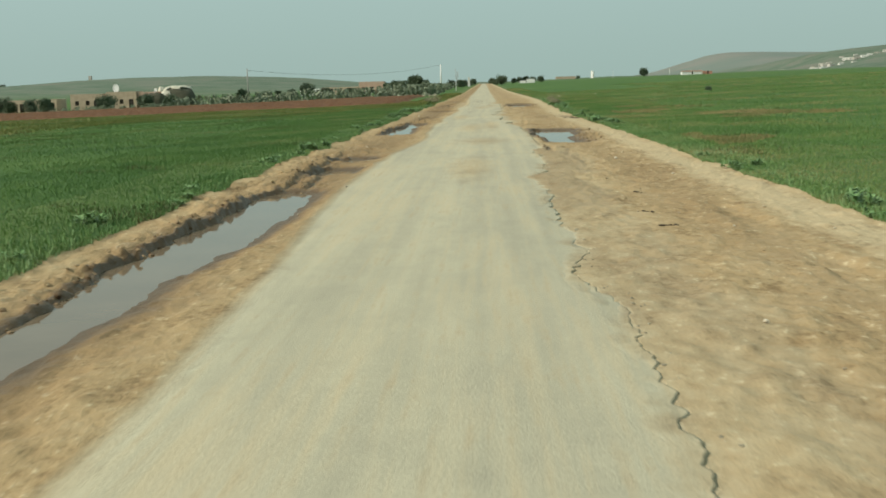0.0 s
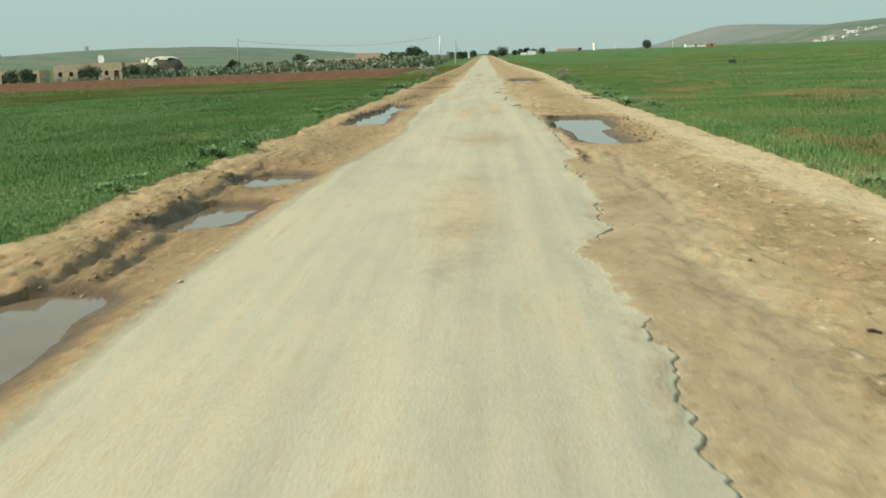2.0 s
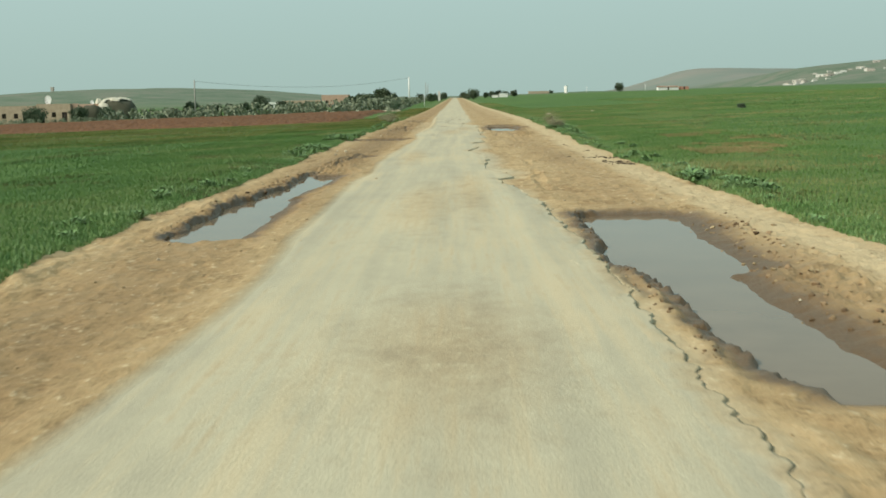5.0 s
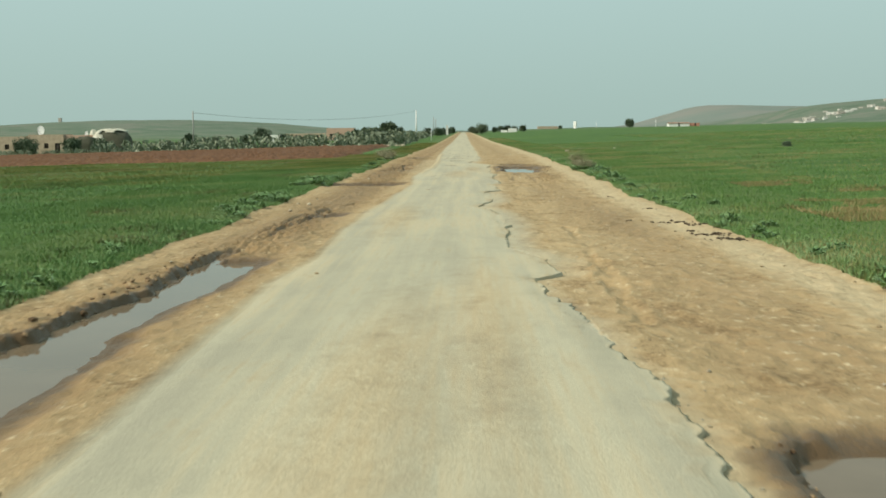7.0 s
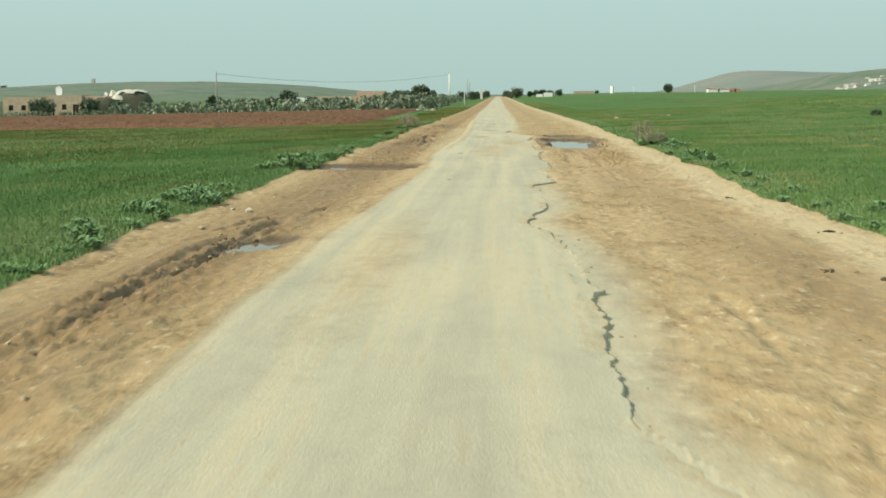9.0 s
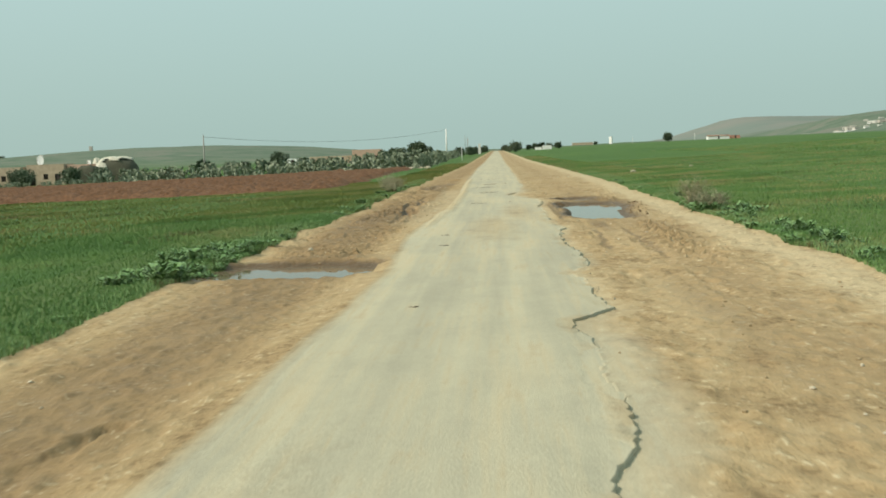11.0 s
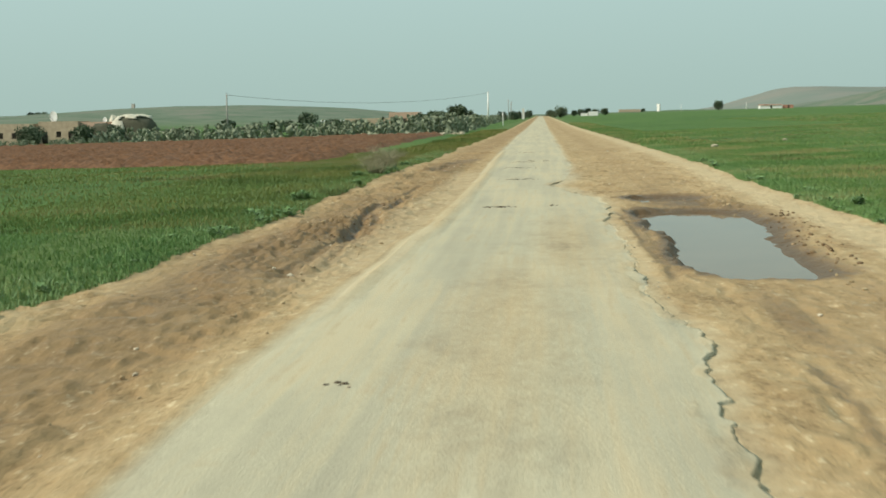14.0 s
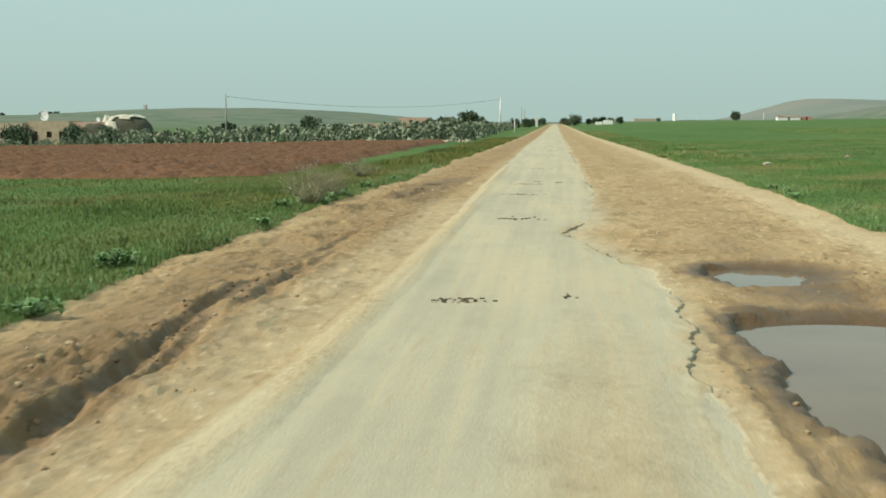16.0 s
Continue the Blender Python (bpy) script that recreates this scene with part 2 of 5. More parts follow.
PINK = simple("pink_render", (0.42, 0.27, 0.20), (0.55, 0.38, 0.29), 0.7, relief=0.3)
VILLAGE = simple("far_village_walls", (0.40, 0.36, 0.31), (0.80, 0.79, 0.74), 0.05, relief=0.1, per="object")
WHITE = simple("whitewash", (0.66, 0.65, 0.60), (0.82, 0.81, 0.77), 0.8, relief=0.2)
REDROOF = simple("red_roof", (0.36, 0.16, 0.11), (0.52, 0.27, 0.19), 0.8, relief=0.3)
FLATROOF = simple("flat_roof", (0.30, 0.24, 0.18), (0.42, 0.35, 0.27), 1.5, relief=0.3)
OPENING = simple("dark_boards", (0.03, 0.025, 0.02), (0.07, 0.055, 0.045), 3, relief=0.2)
CONCRETE = simple("pole_concrete", (0.22, 0.21, 0.19), (0.34, 0.33, 0.30), 2.5, relief=0.2)
PALEPOLE = simple("pale_concrete", (0.62, 0.61, 0.57), (0.78, 0.77, 0.73), 2.5, relief=0.2)
METAL = simple("dull_metal", (0.16, 0.16, 0.16), (0.28, 0.28, 0.27), 6, 0.5, 0.1, 0.5)
SHEET = simple("cream_tarpaulin", (0.34, 0.315, 0.24), (0.58, 0.55, 0.45), 1.2, 0.6, 0.7)
HAY = simple("dark_straw", (0.042, 0.044, 0.030), (0.098, 0.094, 0.062), 5, relief=0.8)
DISH = simple("white_enamel", (0.82, 0.82, 0.80), (0.88, 0.88, 0.86), 3, 0.4, 0.1, 0.5)


# ---- shape of the land ----
TABLE = np.random.RandomState(7).rand(512 * 512).reshape(512, 512)


def vnoise(x, y, seed=0):
    """Smooth value noise on a unit lattice."""
    ca, sa = math.cos(0.6 + seed * 1.7), math.sin(0.6 + seed * 1.7)
    x, y = x * ca - y * sa + seed * 17.37, x * sa + y * ca + seed * 41.11
    xi, yi = np.floor(x).astype(int), np.floor(y).astype(int)
    fx, fy = x - xi, y - yi
    fx, fy = fx * fx * (3 - 2 * fx), fy * fy * (3 - 2 * fy)
    a, b = TABLE[xi % 512, yi % 512], TABLE[(xi + 1) % 512, yi % 512]
    c, d = TABLE[xi % 512, (yi + 1) % 512], TABLE[(xi + 1) % 512, (yi + 1) % 512]
    return (a * (1 - fx) + b * fx) * (1 - fy) + (c * (1 - fx) + d * fx) * fy - 0.5


def fbm(x, y, octaves=4, seed=0):
    total, amp = 0.0, 1.0
    for i in range(octaves):
        total = total + amp * vnoise(x * 2 ** i, y * 2 ** i, seed + i)
        amp *= 0.5
    return total


def smooth(a, b, v):
    t = np.clip((v - a) / (b - a), 0, 1)
    return t * t * (3 - 2 * t)


def bell(x, y, cx, cy, h, sx, sy):
    return h * np.exp(-0.5 * ((x - cx) / sx) ** 2 - 0.5 * ((y - cy) / sy) ** 2)


def land(x, y):
    """Height of the open country: it falls to the left of the road, rises to the right, and has low hills far off."""
    side = np.sign(x) * np.maximum(np.abs(x) - 5, 0)
    z = 0.025 * 200 * np.tanh(side / 200) + 0.003 * np.clip(y - 250, 0, 800)
    z = z + bell(x, y, -400, 1600, 22, 165, 260) + bell(x, y, -760, 1650, 11, 190, 260) + bell(x, y, -260, 2100, 9, 110, 300)
    z = z + bell(x, y, 568, 3000, 46, 95, 400) + bell(x, y, 760, 3000, 38, 105, 400) + bell(x, y, 1020, 3000, 34, 150, 400)
    z = z + bell(x, y, 735, 1800, 45, 235, 300) * smooth(385, 480, x)
    far = smooth(500, 1400, np.hypot(x, y))
    return z + far * 3.0 * fbm(x / 90, y / 90, 4, 3) + 0.10 * fbm(x / 9, y / 9, 3, 5) * smooth(8, 20, np.abs(x))


EDGE_Y = [-40, 5.8, 7.3, 8.5, 9.4, 10, 11.2, 13.2, 18.4, 19.3, 20.5, 21.0, 21.8, 24.9, 26.65, 27.7, 28.86, 29.5, 34.8, 40.4, 42.7, 44.4, 47.5, 49.4, 50.4, 50.7, 52.4, 53.8,
          56.9, 60.6, 61.7, 62.9, 64.3, 65, 68.4, 69.8, 70.6, 72.7, 74, 75.1, 77.9, 79, 83.5, 86.1, 89.7, 93.1, 96, 98.5, 100, 102.9, 104.7, 112.5, 125]
EDGE_X = [0.85, 0.88, 0.93, 1.0, 0.81, 0.74, 0.89, 0.84, 0.88, 0.82, 0.66, 0.84, 1.07, 1.13, 1.17, 1.09, 1.13, 1.32, 1.36, 1.33, 1.25, 1.23, 1.02, 0.82, 0.83, 1.04, 1.06, 0.65,
          0.73, 0.72, 0.66, 0.39, 0.41, 0.63, 0.68, 0.57, 1.03, 0.9, 0.82, 1.13, 1.09, 0.99, 1.19, 1.02, 1.1, 1.05, 1.25, 1.2, 0.75, 0.3, 0.68, 1.03, 1.0]
LEFT_Y = [-40, 5, 8, 15, 17, 24, 29, 34, 37.5, 40, 44, 50, 53, 57, 62, 67, 75, 82, 88.5, 94.5, 102, 120, 180]
LEFT_X = [-1.75, -1.75, -1.75, -2.08, -2.18, -2.2, -2.1, -1.82, -1.75, -1.9, -1.88, -2.0, -1.82, -1.91, -1.9, -1.76, -1.58, -1.8, -1.68, -1.5, -1.5, -1.7, -2.0]
# hollows: two ends, half width, water level, steepness of the left and the right bank, depth under water
HOLLOWS = [(-3.15, 4.2, -3.08, 12.0, 0.31, -0.105, 1.1, 0.25, 0.07), (-3.10, 11.0, -3.04, 18.9, 0.42, -0.105, 1.1, 0.25, 0.08),
           (-3.05, 22.8, -2.98, 24.4, 0.37, -0.115, 0.6, 0.25, 0.05), (-3.12, 26.9, -2.95, 27.9, 0.42, -0.105, 0.6, 0.25, 0.05),
           (-3.06, 41.0, -3.20, 46.6, 0.44, -0.105, 0.9, 0.25, 0.08), (-3.22, 46.5, -2.90, 52.6, 0.32, -0.105, 0.9, 0.27, 0.07),
           (-2.78, 60.9, -2.66, 61.6, 0.19, -0.10, 0.8, 0.25, 0.03), (-3.7, 76.2, -2.85, 76.1, 1.12, -0.115, 0.5, 0.35, 0.08),
           (2.2, 33.2, 2.08, 38.0, 0.38, -0.13, 0.7, 0.28, 0.06), (2.18, 38.2, 2.28, 42.8, 0.64, -0.13, 0.8, 0.2, 0.09),
           (2.28, 87.7, 2.44, 91.5, 0.66, -0.125, 0.36, 0.22, 0.10), (2.48, 92.0, 2.54, 95.1, 0.86, -0.125, 0.34, 0.22, 0.10), (2.28, 98.3, 2.42, 98.9, 0.54, -0.115, 0.6, 0.22, 0.06)]
# the water that stands in them: two ends, half width, level
POOLS = [(-3.15, 4.2, -3.04, 18.9, 0.62, -0.105), (-3.08, 22.7, -2.98, 24.6, 0.62, -0.115), (-3.22, 27.2, -3.0, 27.9, 0.6, -0.105), (-3.1, 41.0, -3.0, 52.6, 0.76, -0.105),
         (-2.78, 60.9, -2.66, 61.6, 0.36, -0.10), (-3.7, 76.2, -2.85, 76.1, 1.34, -0.115), (2.2, 33.2, 2.26, 42.8, 0.86, -0.13), (2.2, 88.0, 2.5, 94.6, 1.06, -0.125), (2.28, 98.3, 2.42, 98.9, 0.78, -0.115)]
# dry ruts and gouges in the shoulders: two ends, half width, depth
RUTS = [(-3.45, 53.0, -3.0, 60.5, 0.10, 0.035),
        (-3.05, 57.5, -2.55, 66.0, 0.10, 0.045), (-3.75, 60.0, -3.05, 65.0, 0.08, 0.04),
        (-3.0, 110.0, -2.7, 122.0, 0.3, 0.10),
        (1.75, 20.0, 1.55, 33.0, 0.07, 0.014), (2.35, 14.0, 2.0, 31.0, 0.08, 0.010), (1.55, 72.0, 1.75, 86.0, 0.06, 0.022),
        (2.35, 70.0, 2.2, 86.0, 0.08, 0.018), (2.9, 4.0, 3.0, 16.0, 0.2, 0.04), (1.5, 47.0, 1.8, 58.0, 0.08, 0.03)]
# small scarps that fall to the right, left by wheels in soft mud: two ends, drop, breadth
SCARPS = [(-3.24, 17.8, -3.35, 20.4, 0.055, 0.3), (-3.35, 20.4, -3.51, 22.8, 0.055, 0.3), (-3.51, 22.8, -3.41, 24.8, 0.05, 0.3), (-3.41, 24.8, -3.5, 29.5, 0.045, 0.3),
          (-3.0, 18.8, -3.05, 21.9, 0.05, 0.25), (-3.35, 50.2, -3.42, 52.7, 0.09, 0.4), (-3.42, 52.7, -3.33, 54.6, 0.08, 0.4), (-3.12, 56.2, -3.08, 60.2, 0.055, 0.3),
          (-3.08, 60.2, -3.02, 64.0, 0.055, 0.28), (-3.35, 57.5, -3.25, 62.0, 0.04, 0.25), (-2.64, 86.5, -2.69, 90.5, 0.03, 0.3), (-2.69, 90.5, -2.70, 91.3, 0.06, 0.4), (-2.70, 91.3, -2.81, 93.5, 0.10, 0.32),
          (-2.81, 93.5, -2.97, 94.8, 0.09, 0.32), (-2.97, 94.8, -2.97, 95.9, 0.08, 0.3), (-2.97, 95.9, -2.86, 97.2, 0.06, 0.35), (-2.40, 91.5, -2.51, 92.95, 0.035, 0.25), (-2.51, 92.95, -2.62, 93.9, 0.055, 0.25), (-2.62, 93.9, -2.80, 95.3, 0.055, 0.22),
          (-2.64, 95.5, -2.66, 97.0, 0.055, 0.25), (-2.66, 97.0, -2.74, 98.6, 0.06, 0.25), (-2.56, 97.6, -2.68, 100.4, 0.03, 0.2),
          (1.86, 23.6, 1.86, 26.0, 0.014, 0.14), (1.70, 26.6, 1.95, 29.6, 0.012, 0.16), (1.40, 28.6, 1.50, 31.0, 0.05, 0.25), (1.62, 78.0, 1.75, 82.5, 0.02, 0.2), (2.25, 76.0, 2.35, 83.0, 0.016, 0.2),
          (-3.25, 87.0, -3.0, 93.0, 0.022, 0.14), (-3.5, 87.0, -3.2, 92.0, 0.018, 0.12), (-3.08, 88.0, -2.85, 93.5, 0.02, 0.12), (-2.3, 88.0, -2.55, 94.0, 0.02, 0.12), (-2.95, 98.0, -2.8, 103.0, 0.022, 0.2),
          (1.6, 33.5, 1.62, 43.4, 0.05, 0.3), (1.42, 36.0, 1.5, 43.6, 0.03, 0.2), (1.3, 86.5, 1.32, 95.0, 0.03, 0.2), (1.42, 87.0, 1.46, 96.0, 0.022, 0.2)]
# damp, darker ground: place, reach, amount
DAMP = [(2.05, 84.3, 0.22, 2.2, 0.62), (-3.0, 20.0, 0.8, 26.0, 0.42), (-3.0, 68.0, 0.9, 26.0, 0.44), (-3.15, 89.0, 0.95, 13.0, 0.60), (-2.95, 92.0, 0.5, 6.0, 0.66), (2.7, 97.2, 0.8, 1.6, 0.85), (3.35, 95.5, 0.4, 3.0, 0.75), (-3.0, 59.0, 0.6, 5.0, 0.6), (-3.2, 23.5, 0.5, 4.5, 0.62), (-3.2, 58.0, 0.7, 6.0, 0.48), (-3.3, 25.0, 0.6, 6.0, 0.46), (2.9, 60.0, 0.8, 9.0, 0.36), (3.0, 38.5, 0.6, 5.5, 0.52),
        (3.15, 93.0, 0.55, 5.5, 0.55), (-3.6, 12.0, 0.45, 9.0, 0.42), (2.5, 101.0, 0.8, 3.0, 0.36), (3.1, 83.0, 0.45, 6.0, 0.42), (-3.4, 46.0, 0.7, 8.0, 0.40), (-3.0, 76.2, 1.4, 2.4, 0.66), (2.0, 70.0, 0.5, 6.0, 0.34)]
# churned patches: place, reach, height of the clods
CHURNED = [(3.02, 82.3, 0.34, 3.4, 0.095), (2.86, 77.6, 0.42, 3.0, 0.085), (-3.05, 92.0, 0.3, 2.6, 0.035), (3.05, 41.0, 0.4, 3.6, 0.08), (3.3, 97.5, 0.45, 3.5, 0.07), (3.15, 38.0, 0.5, 4.5, 0.06), (-3.7, 24.5, 0.3, 5.0, 0.02),
           (-3.75, 12.0, 0.3, 8.0, 0.022), (-3.0, 57.0, 0.5, 4.5, 0.06), (-2.9, 79.0, 0.8, 1.2, 0.05), (-2.3, 90.0, 0.35, 7.0, 0.035),
           (-3.7, 46.0, 0.25, 7.0, 0.02), (-3.3, 22.5, 0.35, 4.0, 0.035), (-3.1, 91.0, 0.35, 6.0, 0.03)]


# sand drifted on to the seal: place, reach
SAND = [(-0.1, 34.0, 0.8, 2.6), (-0.5, 45.0, 0.5, 5.0), (0.2, 47.0, 0.35, 6.0), (-0.2, 84.0, 0.6, 5.0), (0.4, 90.0, 0.5, 5.0), (-0.3, 23.0, 0.5, 4.0), (-1.2, 60.0, 0.4, 5.0)]


def sanded(x, y):
    k = np.zeros_like(x)
    for cx, cy, rx, ry in SAND:
        k = np.maximum(k, np.exp(-((x - cx) / rx) ** 2 - ((y - cy) / ry) ** 2))
    return k


def segment_distance(x, y, x0, y0, x1, y1):
    dx, dy = x1 - x0, y1 - y0
    t = np.clip(((x - x0) * dx + (y - y0) * dy) / (dx * dx + dy * dy), 0, 1)
    return np.hypot(x - x0 - t * dx, y - y0 - t * dy), x - x0 - t * dx


def edge_right(y):
    return np.interp(y, EDGE_Y, EDGE_X) + 0.11 * fbm(y * 1.3, y * 0, 6, 11) + 0.13 * (np.abs(fbm(y * 3.3, y * 0, 4, 15)) - 0.2)


def edge_left(y):
    return np.interp(y, LEFT_Y, LEFT_X) + 0.07 * fbm(y * 0.5, y * 0, 2, 12)


def verge_left(y):
    return -4.25 + 0.22 * fbm(y * 0.45, y * 0, 3, 13) + 0.15 * smooth(82, 95, y) - 0.45 * smooth(150, 400, y)


def verge_right(y):
    return 4.25 + 0.2 * fbm(y * 0.45, y * 0, 3, 14) + 0.55 * smooth(66, 92, y) + 0.55 * smooth(92, 125, y)


def surface(x, y):
    """Height of the road and its shoulders, and how far it is sealed, muddy and grown over."""
    xr, xl = edge_right(y), edge_left(y)
    rough = fbm(x * 3.1, y * 0.9, 4, 21)
    fine = fbm(x * 11, y * 5, 2, 25)
    pits = np.maximum(np.abs(fbm(x * 5.3, y * 3.0, 3, 26)) - 0.2, 0)
    streaks = fbm(x * 2.4, y * 0.13, 3, 22)
    broad = fbm(x * 0.5, y * 0.22, 3, 23)
    gap = x - xr
    sealed = smooth(xl - 0.20, xl + 0.13, x) * (1 - smooth(-0.02, 0.03, gap))
    crown = 0.008 * rough + 0.02 * broad
    ridges = np.abs(fbm(x * 5.5 - y * 0.35, y * 0.55, 3, 63))
    bare = 0.010 * (0.2 - ridges) + 0.010 * rough + 0.014 * fine + 0.006 * streaks + 0.035 * broad + 0.05 * pits + 0.03 * np.maximum(fbm(x * 2.6, y * 2.1, 4, 27) - 0.05, 0)
    # dried crust that breaks off in small steps, most of all on the left
    crust = fbm(x * 1.5, y * 0.95, 5, 64)
    steps = smooth(-0.135, -0.115, crust) + smooth(0.01, 0.03, crust) + smooth(0.15, 0.17, crust)
    bare = bare + steps * (0.010 + 0.012 * smooth(-1.5, -2.5, x)) * smooth(-0.15, 0.25, fbm(x * 0.4, y * 0.13, 2, 65) + 0.1)
    drop = 0.004 + 0.028 * smooth(0.0, 0.35, fbm(y * 0.33, y * 0, 2, 24))
    for y0, y1 in ((3, 12.5), (21, 24), (31, 46), (47, 52.6), (53.5, 59), (60.5, 66.5), (68, 72.5), (74.5, 81), (99, 105)):
        drop = drop + (0.028 if y0 > 30 else 0.02) * smooth(y0, y0 + 1, y) * (1 - smooth(y1 - 1, y1, y))
    shoulder_r = -drop * smooth(-0.30, -0.10, gap) + bare * smooth(-0.1, 0.5, gap) + (drop - 0.05) * smooth(0.15, 0.9, gap)
    gl = xl - x
    shoulder_l = -0.05 * smooth(-0.2, 0.7, gl) + bare * smooth(-0.1, 0.6, gl)
    z = np.where(gap > -0.3, shoulder_r + crown * (gap < 0), np.where(gl > -0.2, shoulder_l + crown, crown))
    z = np.where((gap <= -0.3) & (gl <= -0.5), crown - 0.03, z)
    # pale windrow of sand along the left wheel track, and worn seal left of it
    wind = np.exp(-((x - xl - 0.12) / 0.10) ** 2) * smooth(82, 88, y) * (1 - smooth(122, 140, y))
    z = z + 0.03 * wind
    for cx, cy, rx, ry, h in CHURNED:
        k = (np.abs(x - cx) < 1.2 * rx) & (np.abs(y - cy) < 1.2 * ry)
        if k.any():
            px, py = x[k], y[k]
            w = np.clip(1.25 - ((px - cx) / rx) ** 2 - ((py - cy) / ry) ** 2, 0, 1)
            z[k] += w * h * 0.75 * (np.abs(fbm(px * 11, py * 8, 3, 31)) * 2.6 - 0.45)
    mud = np.zeros_like(z)
    for x0, y0, x1, y1, r, depth in RUTS:
        k = (y > y0 - 1) & (y < y1 + 1) & (x > min(x0, x1) - 1) & (x < max(x0, x1) + 1)
        if not k.any():
            continue
        px, py = x[k], y[k]
        d, _ = segment_distance(px, py, x0, y0, x1, y1)
        d = d + 0.10 * fbm(px * 2.2, py * 1.3, 3, 33) + 0.12 * fbm(px * 7, py * 4, 3, 34)
        ridge = np.exp(-((d - 1.35 * r) / (0.45 * r)) ** 2)
        on = smooth(-0.30, 0.15, fbm(py * 0.7, px * 0, 2, int(10 * abs(x0)) + 50))
        z[k] += on * (-0.85 * depth * (1 - smooth(0.25 * r, r, d)) + 0.4 * depth * ridge)
        mud[k] = np.maximum(mud[k], 0.62 * (1 - smooth(r, 2.6 * r, d)) * (depth > 0.055))
    for x0, y0, x1, y1, drop_by, breadth in SCARPS:
        k = (y > y0 - 0.5) & (y < y1 + 0.5) & (x > min(x0, x1) - 0.6) & (x < max(x0, x1) + 0.9)
        if not k.any():
            continue
        px, py = x[k], y[k]
        t = (py - y0) / (y1 - y0)
        off = px - x0 - (x1 - x0) * t + 0.07 * fbm(px * 2, py * 1.3, 3, 61) + 0.12 * (np.abs(fbm(px * 5, py * 3.6, 3, 62)) - 0.22)
        ends = smooth(-0.5 / (y1 - y0), 0.3 / (y1 - y0), t) * smooth(1 + 0.5 / (y1 - y0), 1 - 0.3 / (y1 - y0), t)
        lip = 0.14 * np.exp(-((off + 0.06) / 0.05) ** 2)
        z[k] += ends * drop_by * (lip - smooth(-0.01, 0.07, off) * (1 - smooth(0.35 * breadth, breadth, off)))
        mud[k] = np.maximum(mud[k], ends * np.minimum(0.42 + 5 * drop_by, 0.85) * smooth(-0.06, 0.01, off) * (1 - smooth(0.4 * breadth, 0.95 * breadth, off)))
    for x0, y0, x1, y1, r, level, bank_l, bank_r, depth in HOLLOWS:
        k = (y > y0 - 1.8) & (y < y1 + 1.8) & (x > min(x0, x1) - 1.8) & (x < max(x0, x1) + 1.8)
        if not k.any():
            continue
        px, py = x[k], y[k]
        d, side = segment_distance(px, py, x0, y0, x1, y1)
        away = d
        flank = smooth(0.35, 0.9, -side / (away + 1e-6))
        ragged = flank * (1.0 if x0 < 0 else 0.15)
        d = d - r + 0.17 * fbm(px * 1.7, py * 0.8, 3, 35) + (0.05 + 0.03 * ragged) * fbm(px * 6, py * 5, 3, 36) + 0.13 * ragged * (np.abs(fbm(px * 1.8, py * 1.3, 3, 40)) - 0.2)
        if x0 > 0:
            d = d + 0.09 * flank * fbm(px * 1.6, py * 7, 3, 41)
        bank = (bank_r + (3.4 * bank_l - bank_r) * flank) * (1 + 0.35 * fbm(px * 5, py * 5, 2, 37))
        wall = np.where(d > 0, level + bank * d, level - depth * smooth(0, -0.25, d) + 0.15 * np.maximum(d, -0.04))
        rag = smooth(0.7, 0.2, d) * smooth(0.0, 0.06, d)
        z[k] = np.minimum(wall, z[k]) + rag * (0.5 + 0.7 * ragged) * (0.04 * fbm(px * 7.5, py * 6, 3, 38) + 0.02 * np.abs(fbm(px * 15, py * 12, 2, 39)))
        mud[k] = np.maximum(mud[k], 1 - smooth(0.04, np.where(flank > 0.5, 0.2 if x0 < 0 else 0.45, 0.75 if x0 > 0 else 0.5), d))
    for cx, cy, rx, ry, amount in DAMP:
        mud = np.maximum(mud, amount * np.exp(-((x - cx) / rx) ** 2 - ((y - cy) / ry) ** 2))
    mud = np.maximum(mud, 0.36 * smooth(1.1, 0.7, gap) * smooth(0.0, 0.08, gap) * smooth(12, 17, y) * (1 - smooth(27, 33, y)))
    vl, vr = verge_left(y), verge_right(y)
    turf = np.maximum(smooth(-0.15, 0.2, vl - x), smooth(-0.15, 0.2, x - vr))
    out = np.maximum(smooth(0.0, 1.3, vl - x), smooth(0.0, 1.3, x - vr))
    z = z + 0.04 * turf
    z = z * (1 - out) + (land(x, y) + 0.03) * out
    ribbon = smooth(0.75, 0.0, gap) * smooth(-0.03, 0.02, gap) * (smooth(48, 54, y) * (1 - smooth(68, 73, y)) * 0.75 + 0.0 + smooth(96, 101, y) * (1 - smooth(106, 112, y)) * 0.6)
    tan_lane = 0.3 * smooth(1.5, 0.7, gap) * smooth(-0.03, 0.02, gap) * (1 - smooth(27, 36, y))
    dusting = 0.42 * smooth(0.35, 0.0, gap) * smooth(-0.03, 0.02, gap)
    ribbon = np.maximum(ribbon, np.maximum(tan_lane, dusting))
    remnant = 0.3 * smooth(-1.1, -0.7, x - xl) * smooth(0.0, -0.15, x - xl) * smooth(82, 88, y) * (1 - smooth(108, 116, y))
    seal = np.maximum(np.maximum(sealed * (1 - 0.8 * wind), ribbon), remnant)
    outer = np.maximum(0.22 * np.exp(-((x - vl - 0.3) / 0.33) ** 2), np.exp(-((x - vr + 0.45) / 0.5) ** 2))
    dry = outer - 0.35 * np.exp(-((x - 2.7) / 0.6) ** 2) - (0.45 + 0.4 * smooth(66, 86, y)) * np.exp(-((x + 2.95) / 0.7) ** 2)
